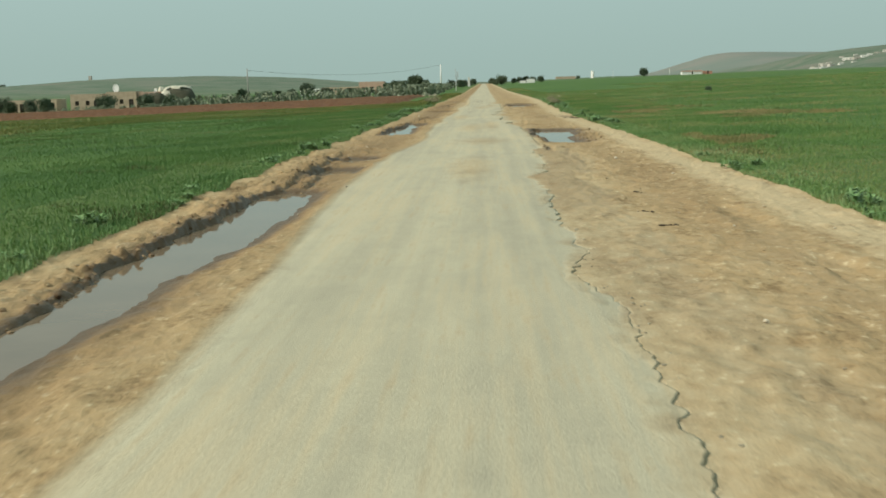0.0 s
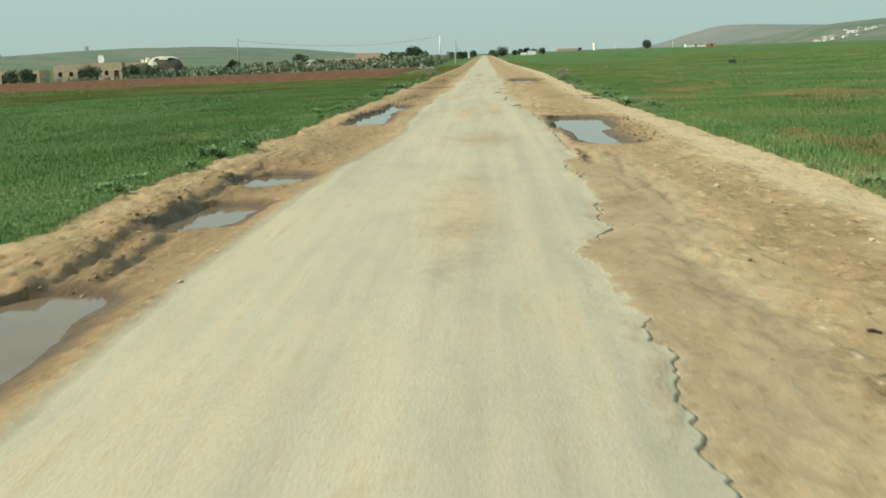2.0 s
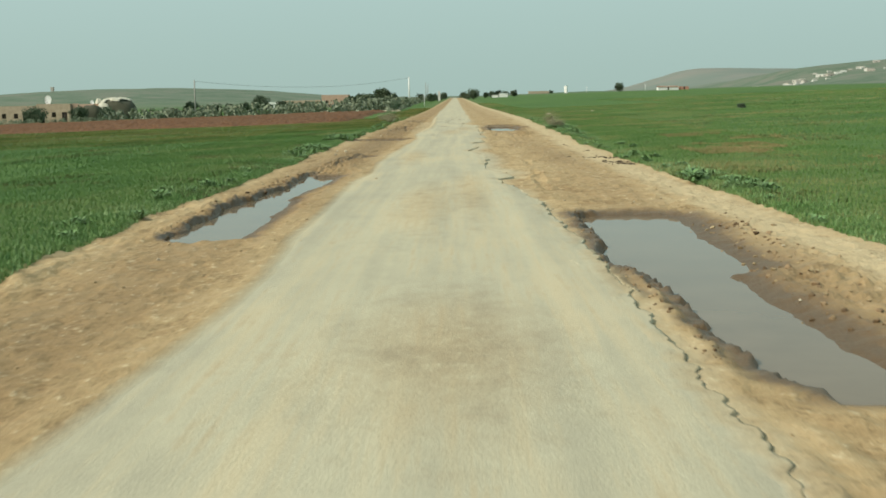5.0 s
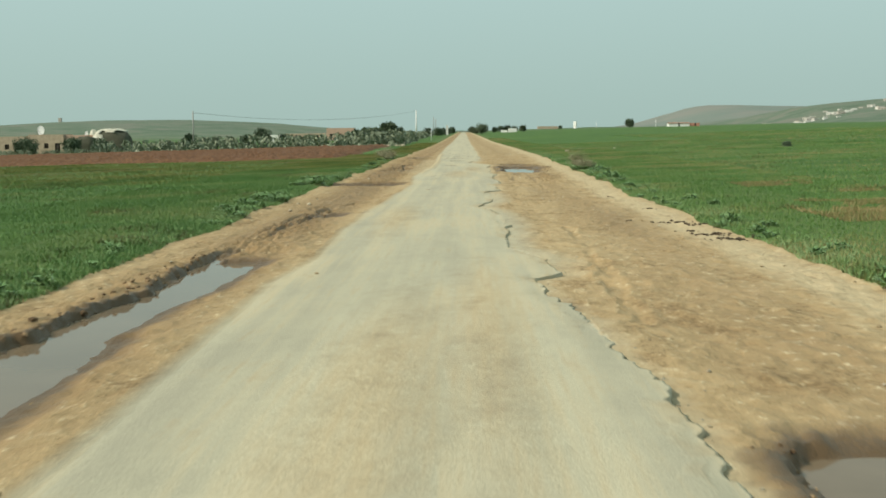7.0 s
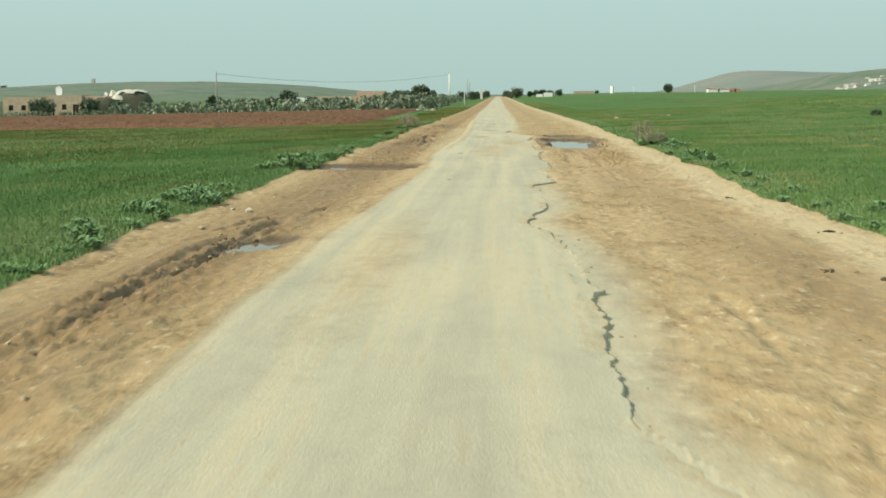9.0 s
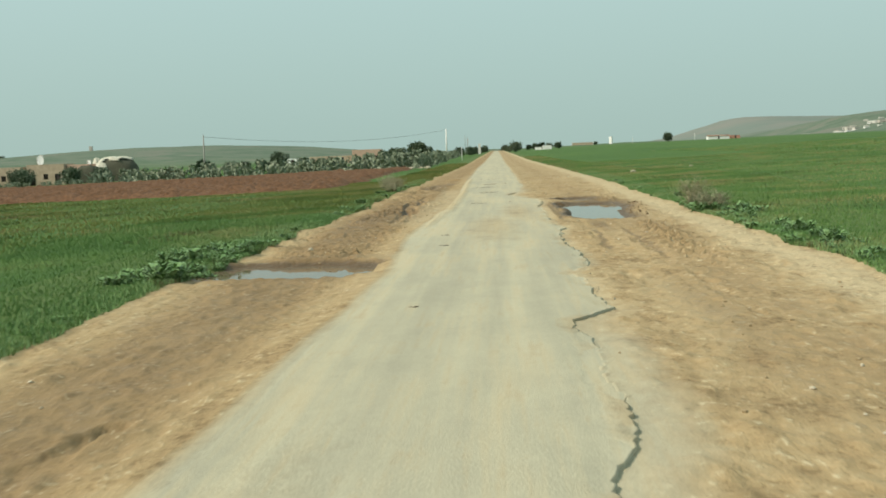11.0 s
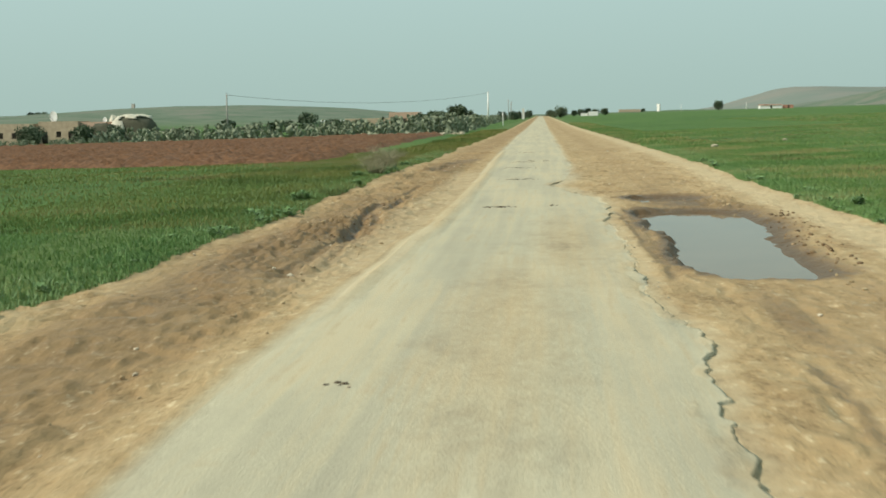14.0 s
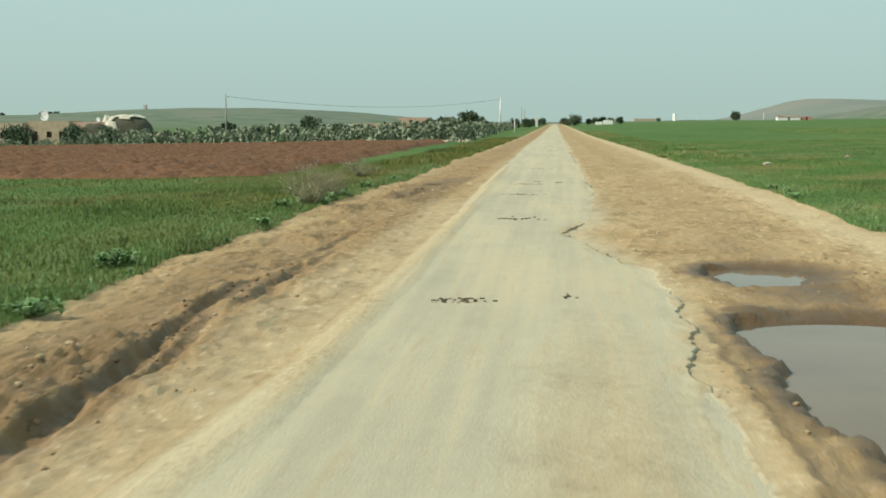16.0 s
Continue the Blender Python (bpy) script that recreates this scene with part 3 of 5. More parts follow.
    dry = dry + 2.4 * wind - 0.34 * smooth(-2.0, -2.6, x) * smooth(-4.2, -3.8, x)
    rise = 0.003 * np.clip(y - 250, 0, 800)
    return z + rise * (1 - out), seal, mud * (1 - sealed), turf, dry


def height_at(x, y):
    return float(surface(np.array([float(x)]), np.array([float(y)]))[0][0])


def road_at(x, y):
    """Height of whatever is on top, seal or dirt."""
    ya = np.array([float(y)])
    if edge_left(ya)[0] + 0.2 < x < edge_right(ya)[0] - 0.05:
        xa = np.array([float(x)])
        return float((0.008 * fbm(xa * 3.1, ya * 0.9, 4, 21) + 0.02 * fbm(xa * 0.5, ya * 0.22, 3, 23) + 0.004 * fbm(xa * 7, ya * 2, 2, 28))[0]) + 0.001
    return height_at(x, y)


def land_at(x, y):
    return float(land(np.array([float(x)]), np.array([float(y)]))[0])


def mesh_of(name, co, faces, attrs=None, flat=False):
    me = bpy.data.meshes.new(name)
    me.vertices.add(len(co))
    me.vertices.foreach_set("co", np.ascontiguousarray(co, dtype=np.float32).ravel())
    k = faces.shape[1]
    me.loops.add(faces.size)
    me.loops.foreach_set("vertex_index", np.ascontiguousarray(faces, dtype=np.int32).ravel())
    me.polygons.add(len(faces))
    me.polygons.foreach_set("loop_start", np.arange(0, faces.size, k, dtype=np.int32))
    me.polygons.foreach_set("use_smooth", np.full(len(faces), not flat, dtype=bool))
    for key, val in (attrs or {}).items():
        a = me.attributes.new(key, "FLOAT", "POINT")
        a.data.foreach_set("value", np.ascontiguousarray(val, dtype=np.float32).ravel())
    me.update(calc_edges=True)
    return me


def sheet(name, X, Y, Z, attrs, mat, keep=None):
    """A grid of heights as a mesh; keep: which cells stay."""
    n, m = X.shape
    idx = np.arange(n * m).reshape(n, m)
    f = np.stack([idx[:-1, :-1], idx[:-1, 1:], idx[1:, 1:], idx[1:, :-1]], -1).reshape(-1, 4)
    if keep is not None:
        f = f[keep.ravel()]
    used = np.zeros(n * m, bool)
    used[f.ravel()] = True
    remap = np.cumsum(used) - 1
    co = np.stack([X, Y, Z], -1).reshape(-1, 3)[used]
    me = mesh_of(name, co, remap[f], {k: v.ravel()[used] for k, v in attrs.items()})
    me.materials.append(mat)
    return new(name, me)


# the country round the road, one sheet to the horizon, with a bed for the road in it
xs = np.unique(np.concatenate([np.arange(8, 36, 0.75), np.arange(30, 120, 8.0), np.arange(120, 1500, 30.0), np.arange(1500, 4801, 300.0)]))
xs = np.concatenate([-xs[::-1], [-6.4, -6.2, 7.2, 7.4], xs])
ys = np.unique(np.concatenate([np.arange(-2400, -60, 260.0), np.arange(-60, 0, 4.0), np.arange(0, 200, 1.25), np.arange(200, 260, 4.0), np.arange(260, 1000, 20.0), np.arange(1000, 3800, 40.0), np.arange(3800, 4801, 200.0)]))
GX, GY = np.meshgrid(xs, ys)
GZ = land(GX, GY)
bed = (GX > -6.3) & (GX < 7.3) & (GY > -42) & (GY < 1082)
GZ = np.where(bed, GZ - 0.06, GZ)
open_land = ~(bed[:-1, :-1] & bed[1:, 1:])
# hill and bare rise with distance and weight the painted haze colours
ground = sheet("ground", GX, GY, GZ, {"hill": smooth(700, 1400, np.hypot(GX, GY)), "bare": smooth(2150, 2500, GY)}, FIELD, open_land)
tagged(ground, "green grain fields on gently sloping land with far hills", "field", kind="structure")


def shoulders(xs, ys, label):
    X, Y = np.meshgrid(xs, ys)
    Z, seal, mud, turf, dry = surface(X, Y)
    ob = sheet("pavement", X, Y, Z, {"seal": seal, "mud": mud, "turf": turf, "dry": dry}, ROAD)
    tagged(ob, label, "road shoulder", kind="structure")


def slab(ys, n, label):
    """The sealed surface: feathered into the sand on its left, broken off with a steep edge on its right."""
    xr, xl = edge_right(ys)[:, None], edge_left(ys)[:, None]
    u = 1 - (1 - np.linspace(0, 1, n)[None, :]) ** 1.6
    X = (xl - 0.3) + (xr - xl + 0.3) * u
    Y = np.repeat(ys[:, None], n, 1)
    Z = 0.008 * fbm(X * 3.1, Y * 0.9, 4, 21) + 0.02 * fbm(X * 0.5, Y * 0.22, 3, 23) + 0.004 * fbm(X * 7, Y * 2, 2, 28) + 0.003 * np.clip(Y - 250, 0, 800)
    near_edge = X - xr
    Z = Z - 0.022 * smooth(-0.22, 0.0, near_edge) * (0.6 + fbm(Y * 1.1, Y * 0, 2, 29)) + 0.003
    Z = Z - 0.08 * (1 - smooth(xl - 0.3, xl + 0.0, X))
    base, seal, mud, turf, dry = surface(X, Y)
    wind = np.exp(-((X - xl - 0.12) / 0.10) ** 2) * smooth(82, 88, Y) * (1 - smooth(122, 140, Y))
    seal = (1 - 0.8 * wind) * (1 - 0.5 * sanded(X, Y)) * smooth(xl - 0.20, xl + 0.13, X)
    seal = seal * (1 - 0.5 * smooth(-0.28, 0.0, near_edge) * smooth(-0.25, 0.2, fbm(X * 4, Y * 1.2, 3, 47)))
    Z = Z + 0.02 * wind
    # the broken face on the right
    X = np.concatenate([X, X[:, -1:] + 0.012 + 0.02 * np.abs(vnoise(ys * 14, ys * 0, 16))[:, None]], 1)
    Y = np.concatenate([Y, Y[:, -1:]], 1)
    Z = np.concatenate([Z, Z[:, -1:] - 0.12], 1)
    seal, dry = (np.concatenate([v, v[:, -1:]], 1) for v in (seal, dry))
    ob = sheet("road", X, Y, Z, {"seal": seal, "mud": np.zeros_like(X), "turf": np.zeros_like(X), "dry": dry}, ROAD)
    tagged(ob, label, "road", kind="structure")


fine_x = np.concatenate([np.linspace(-6.4, -4.5, 20)[:-1], np.linspace(-4.5, -1.6, 112)[:-1], np.linspace(-1.6, 0.2, 10)[:-1], np.linspace(0.2, 4.6, 124)[:-1], np.linspace(4.6, 7.4, 26)])
shoulders(fine_x, np.linspace(3.0, 131.0, 2330), "rutted sandy dirt shoulders with wet muddy hollows")
shoulders(np.linspace(-6.4, 7.4, 70), np.concatenate([np.linspace(131.0, 400.0, 400), np.linspace(402, 1100, 120)]), "far stretch of the sandy dirt shoulders")
shoulders(np.linspace(-6.4, 7.4, 110), np.linspace(-45.0, 3.0, 240), "sandy dirt shoulders at the start of the road")
slab(np.linspace(3.0, 131.0, 3900), 30, "worn pale asphalt road with broken crumbling edges")
slab(np.concatenate([np.linspace(131.0, 400.0, 900), np.linspace(402, 1100, 240)]), 14, "far stretch of the worn pale asphalt road")
slab(np.linspace(-45.0, 3.0, 400), 14, "worn pale asphalt at the start of the road")

# standing water in the hollows
for x0, y0, x1, y1, r, level in POOLS:
    cx, cy = (x0 + x1) / 2, (y0 + y1) / 2
    long, turn = math.hypot(x1 - x0, y1 - y0), math.atan2(y1 - y0, x1 - x0)
    bm = bmesh.new()
    bmesh.ops.create_circle(bm, cap_ends=True, segments=40, radius=1)
    for v in bm.verts:
        a, b2 = v.co.x * r, v.co.y * r
        a += math.copysign(long / 2, a)
        v.co = (cx + a * math.cos(turn) - b2 * math.sin(turn), cy + a * math.sin(turn) + b2 * math.cos(turn), level)
    me = bpy.data.meshes.new("water")
    bm.to_mesh(me)
    bm.free()
    me.materials.append(WATER)
    tagged(new("water", me), "puddle of still brown muddy water in a hollow", "puddle", kind="structure")


# ploughed red field beyond the green one on the left
def plough_near(x):
    return 123.5 + 0.35 * np.maximum(-x - 12, 0) + 1.2 * fbm(x * 0.25, x * 0, 3, 41)


def plough_far(x):
    return 202 + 0.62 * np.maximum(-x - 8, 0) + 2.0 * fbm(x * 0.2, x * 0, 3, 42)


PX, PY = np.meshgrid(np.arange(-150, -6.6, 0.3), np.arange(120, 300, 0.36))
PX = PX + 0.25 * (np.random.RandomState(1).rand(*PX.shape) - 0.5)
fade = np.minimum(np.minimum(PY - plough_near(PX), plough_far(PX) - PY), -8.6 + 1.2 * fbm(PY * 0.3, PY * 0, 2, 45) - 0.02 * (PY - 124) - PX)
clods = np.maximum(np.random.RandomState(2).rand(*PX.shape) - 0.35, 0) * 0.42 + np.abs(fbm(PX * 0.9, PY * 0.8, 2, 43)) * 0.3
plough = sheet("ground", PX, PY, land(PX, PY) - 0.12 + (0.14 + clods) * smooth(-0.2, 0.8, fade), {}, PLOUGH, (fade > -0.5)[:-1, :-1])
tagged(plough, "freshly ploughed field of red-brown clods", "ploughed field", kind="structure")


# ---- helpers for things ----
def part(name, bm, mat, parent=None, label="", flat=False):
    me = bpy.data.meshes.new(name)
    for f in bm.faces:
        f.smooth = not flat
    bm.to_mesh(me)
    bm.free()
    me.materials.append(mat)
    ob = new(name, me)
    if parent:
        ob.parent = parent
    if label:
        tagged(ob, label)
    return ob


def root(name, x, y, z, turn=0.0):
    e = new(name)
    e.empty_display_size = 0.3
    e.matrix_basis = pose(x, y, z, 0, 0, turn)
    return e


def block(bm, x0, x1, y0, y1, z0, z1):
    r = bmesh.ops.create_cube(bm, size=1)
    for v in r["verts"]:
        v.co = (x0 + (v.co.x + 0.5) * (x1 - x0), y0 + (v.co.y + 0.5) * (y1 - y0), z0 + (v.co.z + 0.5) * (z1 - z0))


def tube(bm, a, b, r0, r1, n=6):
    a, b = Vector(a), Vector(b)
    q = (b - a).to_track_quat("Z", "Y")
    rings = []
    for p, r in ((a, r0), (b, r1)):
        rings.append([bm.verts.new(p + q @ Vector((r * math.cos(2 * math.pi * i / n), r * math.sin(2 * math.pi * i / n), 0))) for i in range(n)])
    for i in range(n):
        bm.faces.new((rings[0][i], rings[0][(i + 1) % n], rings[1][(i + 1) % n], rings[1][i]))
    bm.faces.new(rings[1])
    bm.faces.new(rings[0][::-1])


def ball(detail):
    bm = bmesh.new()
    bmesh.ops.create_icosphere(bm, subdivisions=detail, radius=1)
    bm.verts.index_update()
    out = [v.co.copy() for v in bm.verts], [[v.index for v in f.verts] for f in bm.faces]
    bm.free()
    return out


BALLS = {1: ball(1), 2: ball(2)}


def lump(bm, rnd, centre, size, squash=0.6, detail=2):
    off = Vector((rnd.uniform(0, 90), rnd.uniform(0, 90), 0))
    cos, faces = BALLS[detail]
    vs = []
    for c in cos:
        k = size * (1 + 0.55 * noise.noise(c * 1.3 + off) + 0.2 * noise.noise(c * 3.1 + off))
        vs.append(bm.verts.new(Vector(centre) + Vector((c.x * k, c.y * k, c.z * k * squash))))
    for f in faces:
        bm.faces.new([vs[i] for i in f])


def leaf_cloud(rnd, blobs, count, size):
    """Many small leaf faces over a set of overlapping clumps."""
    co, faces = [], []
    weights = [b[3] ** 2 for b in blobs]
    for i in range(count):
        cx, cy, cz, r = rnd.choices(blobs, weights)[0]
        d = Vector((rnd.gauss(0, 1), rnd.gauss(0, 1), rnd.gauss(0, 0.85))).normalized() * r * rnd.uniform(0.55, 1.08)
        c = Vector((cx, cy, cz)) + d
        u = Vector((rnd.gauss(0, 1), rnd.gauss(0, 1), rnd.gauss(0, 1))).normalized()
        w = u.orthogonal().normalized()
        s = size * rnd.uniform(0.6, 1.3)
        n = len(co)
        co += [c - u * s, c + w * s * 0.5, c + u * s, c - w * s * 0.5]
        faces.append((n, n + 1, n + 2, n + 3))
    return mesh_of("crown", np.array([tuple(v) for v in co]), np.array(faces), flat=True)


# ---- things far off: poles, houses, trees ----
def utility_pole(x, y, z, high, r, mat, label, arm=0.0, cap=True):
    p = root("utility_pole", x, y, z)
    bm = bmesh.new()
    tube(bm, (0, 0, -0.6), (0, 0, high), r, r * 0.62, 10)
    part("post", bm, mat, p)
    if arm:
        bm = bmesh.new()
        tube(bm, (-0.05, 0, high - 0.35), (arm, 0, high - 0.3), 0.05, 0.05, 6)
        part("bracket", bm, METAL, p, "short steel bracket")
    if cap:
        bm = bmesh.new()
        tube(bm, (0, 0, high - 0.01), (0, 0, high + 0.22), 0.06, 0.04, 8)
        part("insulator", bm, METAL, p, "dull insulator on the pole top")
    return tagged(p, label, "utility pole")


POLE_A, POLE_B = (-56.97, 293.8), (-14.65, 414.0)
za, zb = land_at(*POLE_A), land_at(*POLE_B)
utility_pole(*POLE_A, za, 6.65 - za, 0.19, CONCRETE, "grey concrete utility pole standing among cactus plants", 0.7)
utility_pole(*POLE_B, zb, 8.7 - zb, 0.27, PALEPOLE, "pale concrete utility pole standing beside the road", 0.0)
for x, y, high, r, mat in ((-7.0, 300.0, 2.6, 0.09, PALEPOLE), (-13.0, 560.0, 8.0, 0.15, CONCRETE), (-14.0, 650.0, 8.0, 0.16, CONCRETE), (-17.0, 760.0, 8.5, 0.17, CONCRETE), (104.0, 1000.0, 5.0, 0.2, PALEPOLE), (128.7, 860.0, 4.6, 0.2, PALEPOLE)):
    utility_pole(x, y, land_at(x, y), high, r, mat, "slim far utility pole beside the fields" if high > 3 else "short pale concrete post at the roadside", 0.0, high > 3)


def wire(a, b, sag, r):
    bm = bmesh.new()
    last = None
    for i in range(25):
        t = i / 24
        p = Vector(a).lerp(Vector(b), t) - Vector((0, 0, sag * 4 * t * (1 - t)))
        if last is not None:
            tube(bm, last, p, r, r, 5)
        last = p
    return tagged(part("overhead_wire", bm, METAL), "thin sagging overhead wire between two poles", "wire")


wire((POLE_A[0] + 0.6, POLE_A[1], 6.35), (POLE_B[0], POLE_B[1], 8.5), 2.0, 0.035)


def house(x, y, z, wide, deep, high, wall_mat, roof_mat, label, openings, turn=0.0, parapet=0.25, hip=0.0):
    """A low flat-roofed house with openings let into its front, which faces -y."""
    h = root("house", x, y, z, turn)
    cuts = sorted(openings)
    bm = bmesh.new()
    at = -wide / 2
    for cx, w, b0, t0, kind in cuts:
        block(bm, at, cx - w / 2, 0, 0.35, -0.5, high)
        block(bm, cx - w / 2, cx + w / 2, 0, 0.35, t0, high)
        if b0 > 0:
            block(bm, cx - w / 2, cx + w / 2, 0, 0.35, -0.5, b0)
        at = cx + w / 2
    block(bm, at, wide / 2, 0, 0.35, -0.5, high)
    block(bm, -wide / 2, -wide / 2 + 0.35, 0.35, deep, -0.5, high)
    block(bm, wide / 2 - 0.35, wide / 2, 0.35, deep, -0.5, high)
    block(bm, -wide / 2 + 0.35, wide / 2 - 0.35, deep - 0.35, deep, -0.5, high)
    bmesh.ops.remove_doubles(bm, verts=bm.verts[:], dist=0.001)
    part("wall", bm, wall_mat, h, flat=True)
    bm = bmesh.new()
    if hip:
        for y0, y1, z0, z1 in ((-0.3, deep / 2, high + 0.003, high + hip), (deep / 2, deep + 0.3, high + hip, high + 0.003)):
            vs = [bm.verts.new(c) for c in ((-wide / 2 - 0.3, y0, z0), (wide / 2 + 0.3, y0, z0), (wide / 2 + 0.3, y1, z1), (-wide / 2 - 0.3, y1, z1))]
            bm.faces.new(vs)
        bmesh.ops.solidify(bm, geom=bm.faces[:], thickness=-0.12)
    else:
        block(bm, -wide / 2 + 0.352, wide / 2 - 0.352, 0.352, deep - 0.352, high - parapet - 0.2, high - parapet)
    part("roof", bm, roof_mat, h, flat=True)
    for cx, w, b0, t0, kind in cuts:
        bm = bmesh.new()
        block(bm, cx - w / 2, cx + w / 2, 0.16, 0.22, max(b0, -0.2), t0)
        if kind == "window":
            block(bm, cx - w / 2 - 0.04, cx + w / 2 + 0.04, -0.05, 0.06, b0 - 0.1, b0 - 0.002)
        part(kind, bm, OPENING, h, "dark recessed " + kind)
    return tagged(h, label, "house")


def spread(n, wide, kinds, seed):
    rnd = random.Random(seed)
    out = []
    for i in range(n):
        cx = -wide / 2 + wide * (i + 0.5) / n + rnd.uniform(-0.3, 0.3)
        k = kinds[i % len(kinds)]
        out.append((cx, 0.9 if k == "window" else 1.1, 1.2 if k == "window" else 0.0, 2.1, k))
    return out


zv = land_at(-86, 285)
house(-105.6, 289, land_at(-105.6, 289), 7.0, 7, 2.9, ADOBE, FLATROOF, "low mud-brick house with a flat roof and dark windows", spread(3, 7.0, ["window", "door"], 1))
house(-93.6, 285, land_at(-93.6, 285), 7.6, 8, 3.7, ADOBE, FLATROOF, "tan mud-brick house with a flat roof beside the cactus hedge", spread(3, 7.6, ["window", "window", "door"], 2))
house(-85.6, 286, land_at(-85.6, 286), 7.2, 6, 3.9, ADOBE, FLATROOF, "low pinkish rendered house with dark openings", spread(3, 7.2, ["door", "window"], 3))
house(-79.6, 287, land_at(-79.6, 287), 4.4, 6, 3.6, PINK, FLATROOF, "narrow pinkish rendered house with a dark doorway", spread(2, 4.4, ["door", "window"], 13))
house(-116.5, 300, land_at(-116.5, 300), 8.0, 6, 3.0, ADOBE, FLATROOF, "small weathered mud-brick house behind bushes", spread(2, 8.0, ["window", "door"], 4))
house(-38.8, 420, land_at(-38.8, 420), 8.6, 7, 3.9, PINK, FLATROOF, "pinkish rendered house with a flat roof behind the hedge", spread(3, 8.6, ["window", "door"], 5))
house(-50.0, 424, land_at(-50.0, 424), 13.0, 6, 2.6, ADOBE, REDROOF, "long low earthen outbuilding with a plain wall", spread(2, 13.0, ["door", "window"], 6))
house(-62.0, 440, land_at(-62.0, 440), 9.0, 6, 2.4, WHITE, FLATROOF, "small pale outbuilding behind the cactus plants", spread(2, 9.0, ["door", "window"], 7))
house(26.3, 700, land_at(26.3, 700) + 0.4, 4.6, 5, 1.7, WHITE, FLATROOF, "small whitewashed house beside dark trees", [])
house(21.8, 702, land_at(21.8, 702) + 0.2, 3.4, 4, 1.2, WHITE, FLATROOF, "low whitewashed yard wall with a small roof", [], parapet=0.1)
house(147.0, 875, land_at(147, 875) + 0.5, 14.0, 7, 1.8, WHITE, PINK, "white house with a red pitched roof in the fields", spread(1, 14.0, ["door"], 9), hip=0.9)
house(158.5, 878, land_at(158.5, 878) + 0.5, 6.0, 5, 2.0, REDROOF, FLATROOF, "small red shed beside the white house", spread(1, 6.0, ["door"], 10))
house(66.0, 1000, land_at(66, 1000) + 1.0, 16.0, 6, 1.5, ADOBE, FLATROOF, "low earthen farm building far across the field", [])
house(89.5, 1027, land_at(89.5, 1027) + 0.6, 2.3, 1.6, 5.2, WHITE, FLATROOF, "narrow white tower standing in the green field", [], turn=-35)

rnd = random.Random(31)
base_house = house(430, 1560, land_at(430, 1560), 11.0, 8, 4.0, VILLAGE, FLATROOF, "pale village house on the far hillside", spread(3, 11.0, ["window", "door"], 12))
tagged(base_house, group="hillside village")
for i in range(38):
    q = rnd.random()
    x, y = 372 + 190 * q + rnd.uniform(-12, 12), 1500 + (60 + 130 * q) * rnd.random()
    s = rnd.uniform(0.3, 0.95)
    c = copy_thing(base_house, pose(x, y, land_at(x, y) - 0.2, 0, 0, rnd.uniform(-30, 30)))
    c.scale = (s, s, s * 0.9)
house(-7.2, 562, land_at(-7.2, 562) - 0.2, 1.0, 1.0, 4.4, VILLAGE, FLATROOF, "narrow pale tower behind the roadside trees", [])
hut = house(-506, 1560, land_at(-506, 1560), 3.6, 4, 5.5, VILLAGE, FLATROOF, "small square hut on the ridge of the far hill", [])


def satellite_dish(x, y, z, r):
    d = root("satellite_dish", x, y, z, -25)
    bm = bmesh.new()
    rings = []
    for j in range(7):
        q = j / 6
        rings.append([bm.verts.new((r * q * math.cos(a), 0.14 * r * (q * q - 1), r * q * math.sin(a))) for a in [2 * math.pi * i / 24 for i in range(24)]] if j else [bm.verts.new((0, -0.14 * r, 0))])
    for j in range(6):
        for i in range(24):
            k = (i + 1) % 24
            if j == 0:
                bm.faces.new((rings[0][0], rings[1][i], rings[1][k]))
            else:
                bm.faces.new((rings[j][i], rings[j + 1][i], rings[j + 1][k], rings[j][k]))
    for v in bm.verts:
        v.co.y = -v.co.y
    bmesh.ops.solidify(bm, geom=bm.faces[:], thickness=0.05)
    for v in bm.verts:
        v.co.z += r * 1.25
    part("reflector", bm, DISH, d)
    bm = bmesh.new()
    tube(bm, (0, 0.35 * r, -0.3), (0, 0.35 * r, r * 1.2), 0.07, 0.06, 8)
    part("mast", bm, METAL, d)
    bm = bmesh.new()
    tube(bm, (0, 0.1, r * 0.5), (0, -r * 0.8, r * 1.25), 0.03, 0.03, 6)
    tube(bm, (0, -r * 0.8, r * 1.2), (0, -r * 0.65, r * 1.25), 0.08, 0.08, 6)
    part("feed_arm", bm, METAL, d)
    return tagged(d, "round white satellite dish on a flat roof", "satellite dish")


satellite_dish(-87.8, 289.5, land_at(-85.6, 286) + 3.5, 1.0)
satellite_dish(-78.3, 289.5, land_at(-79.6, 287) + 3.3, 0.5)


def haystack(x, y, wide, deep, high, mat, label, seed, round_top=0.5):
    rnd = random.Random(seed)
    bm = bmesh.new()
    bmesh.ops.create_icosphere(bm, subdivisions=4, radius=1)
    off = Vector((seed * 3.7, 1.1, 0))
    for v in bm.verts:
        c = v.co.copy()
        p = 2.0 + 2.5 * (1 - round_top)
        n = (abs(c.x) ** p + abs(c.y) ** p + abs(c.z) ** p) ** (1 / p)
        c = c / n * (1 + 0.16 * noise.noise(c * 1.7 + off) + 0.06 * noise.noise(c * 5 + off))
        v.co = (c.x * wide / 2, c.y * deep / 2, max(c.z, -0.35) * high)
    ob = part("haystack", bm, mat)
    ob.matrix_basis = pose(x, y, land_at(x, y))
    return tagged(ob, label, "haystack")




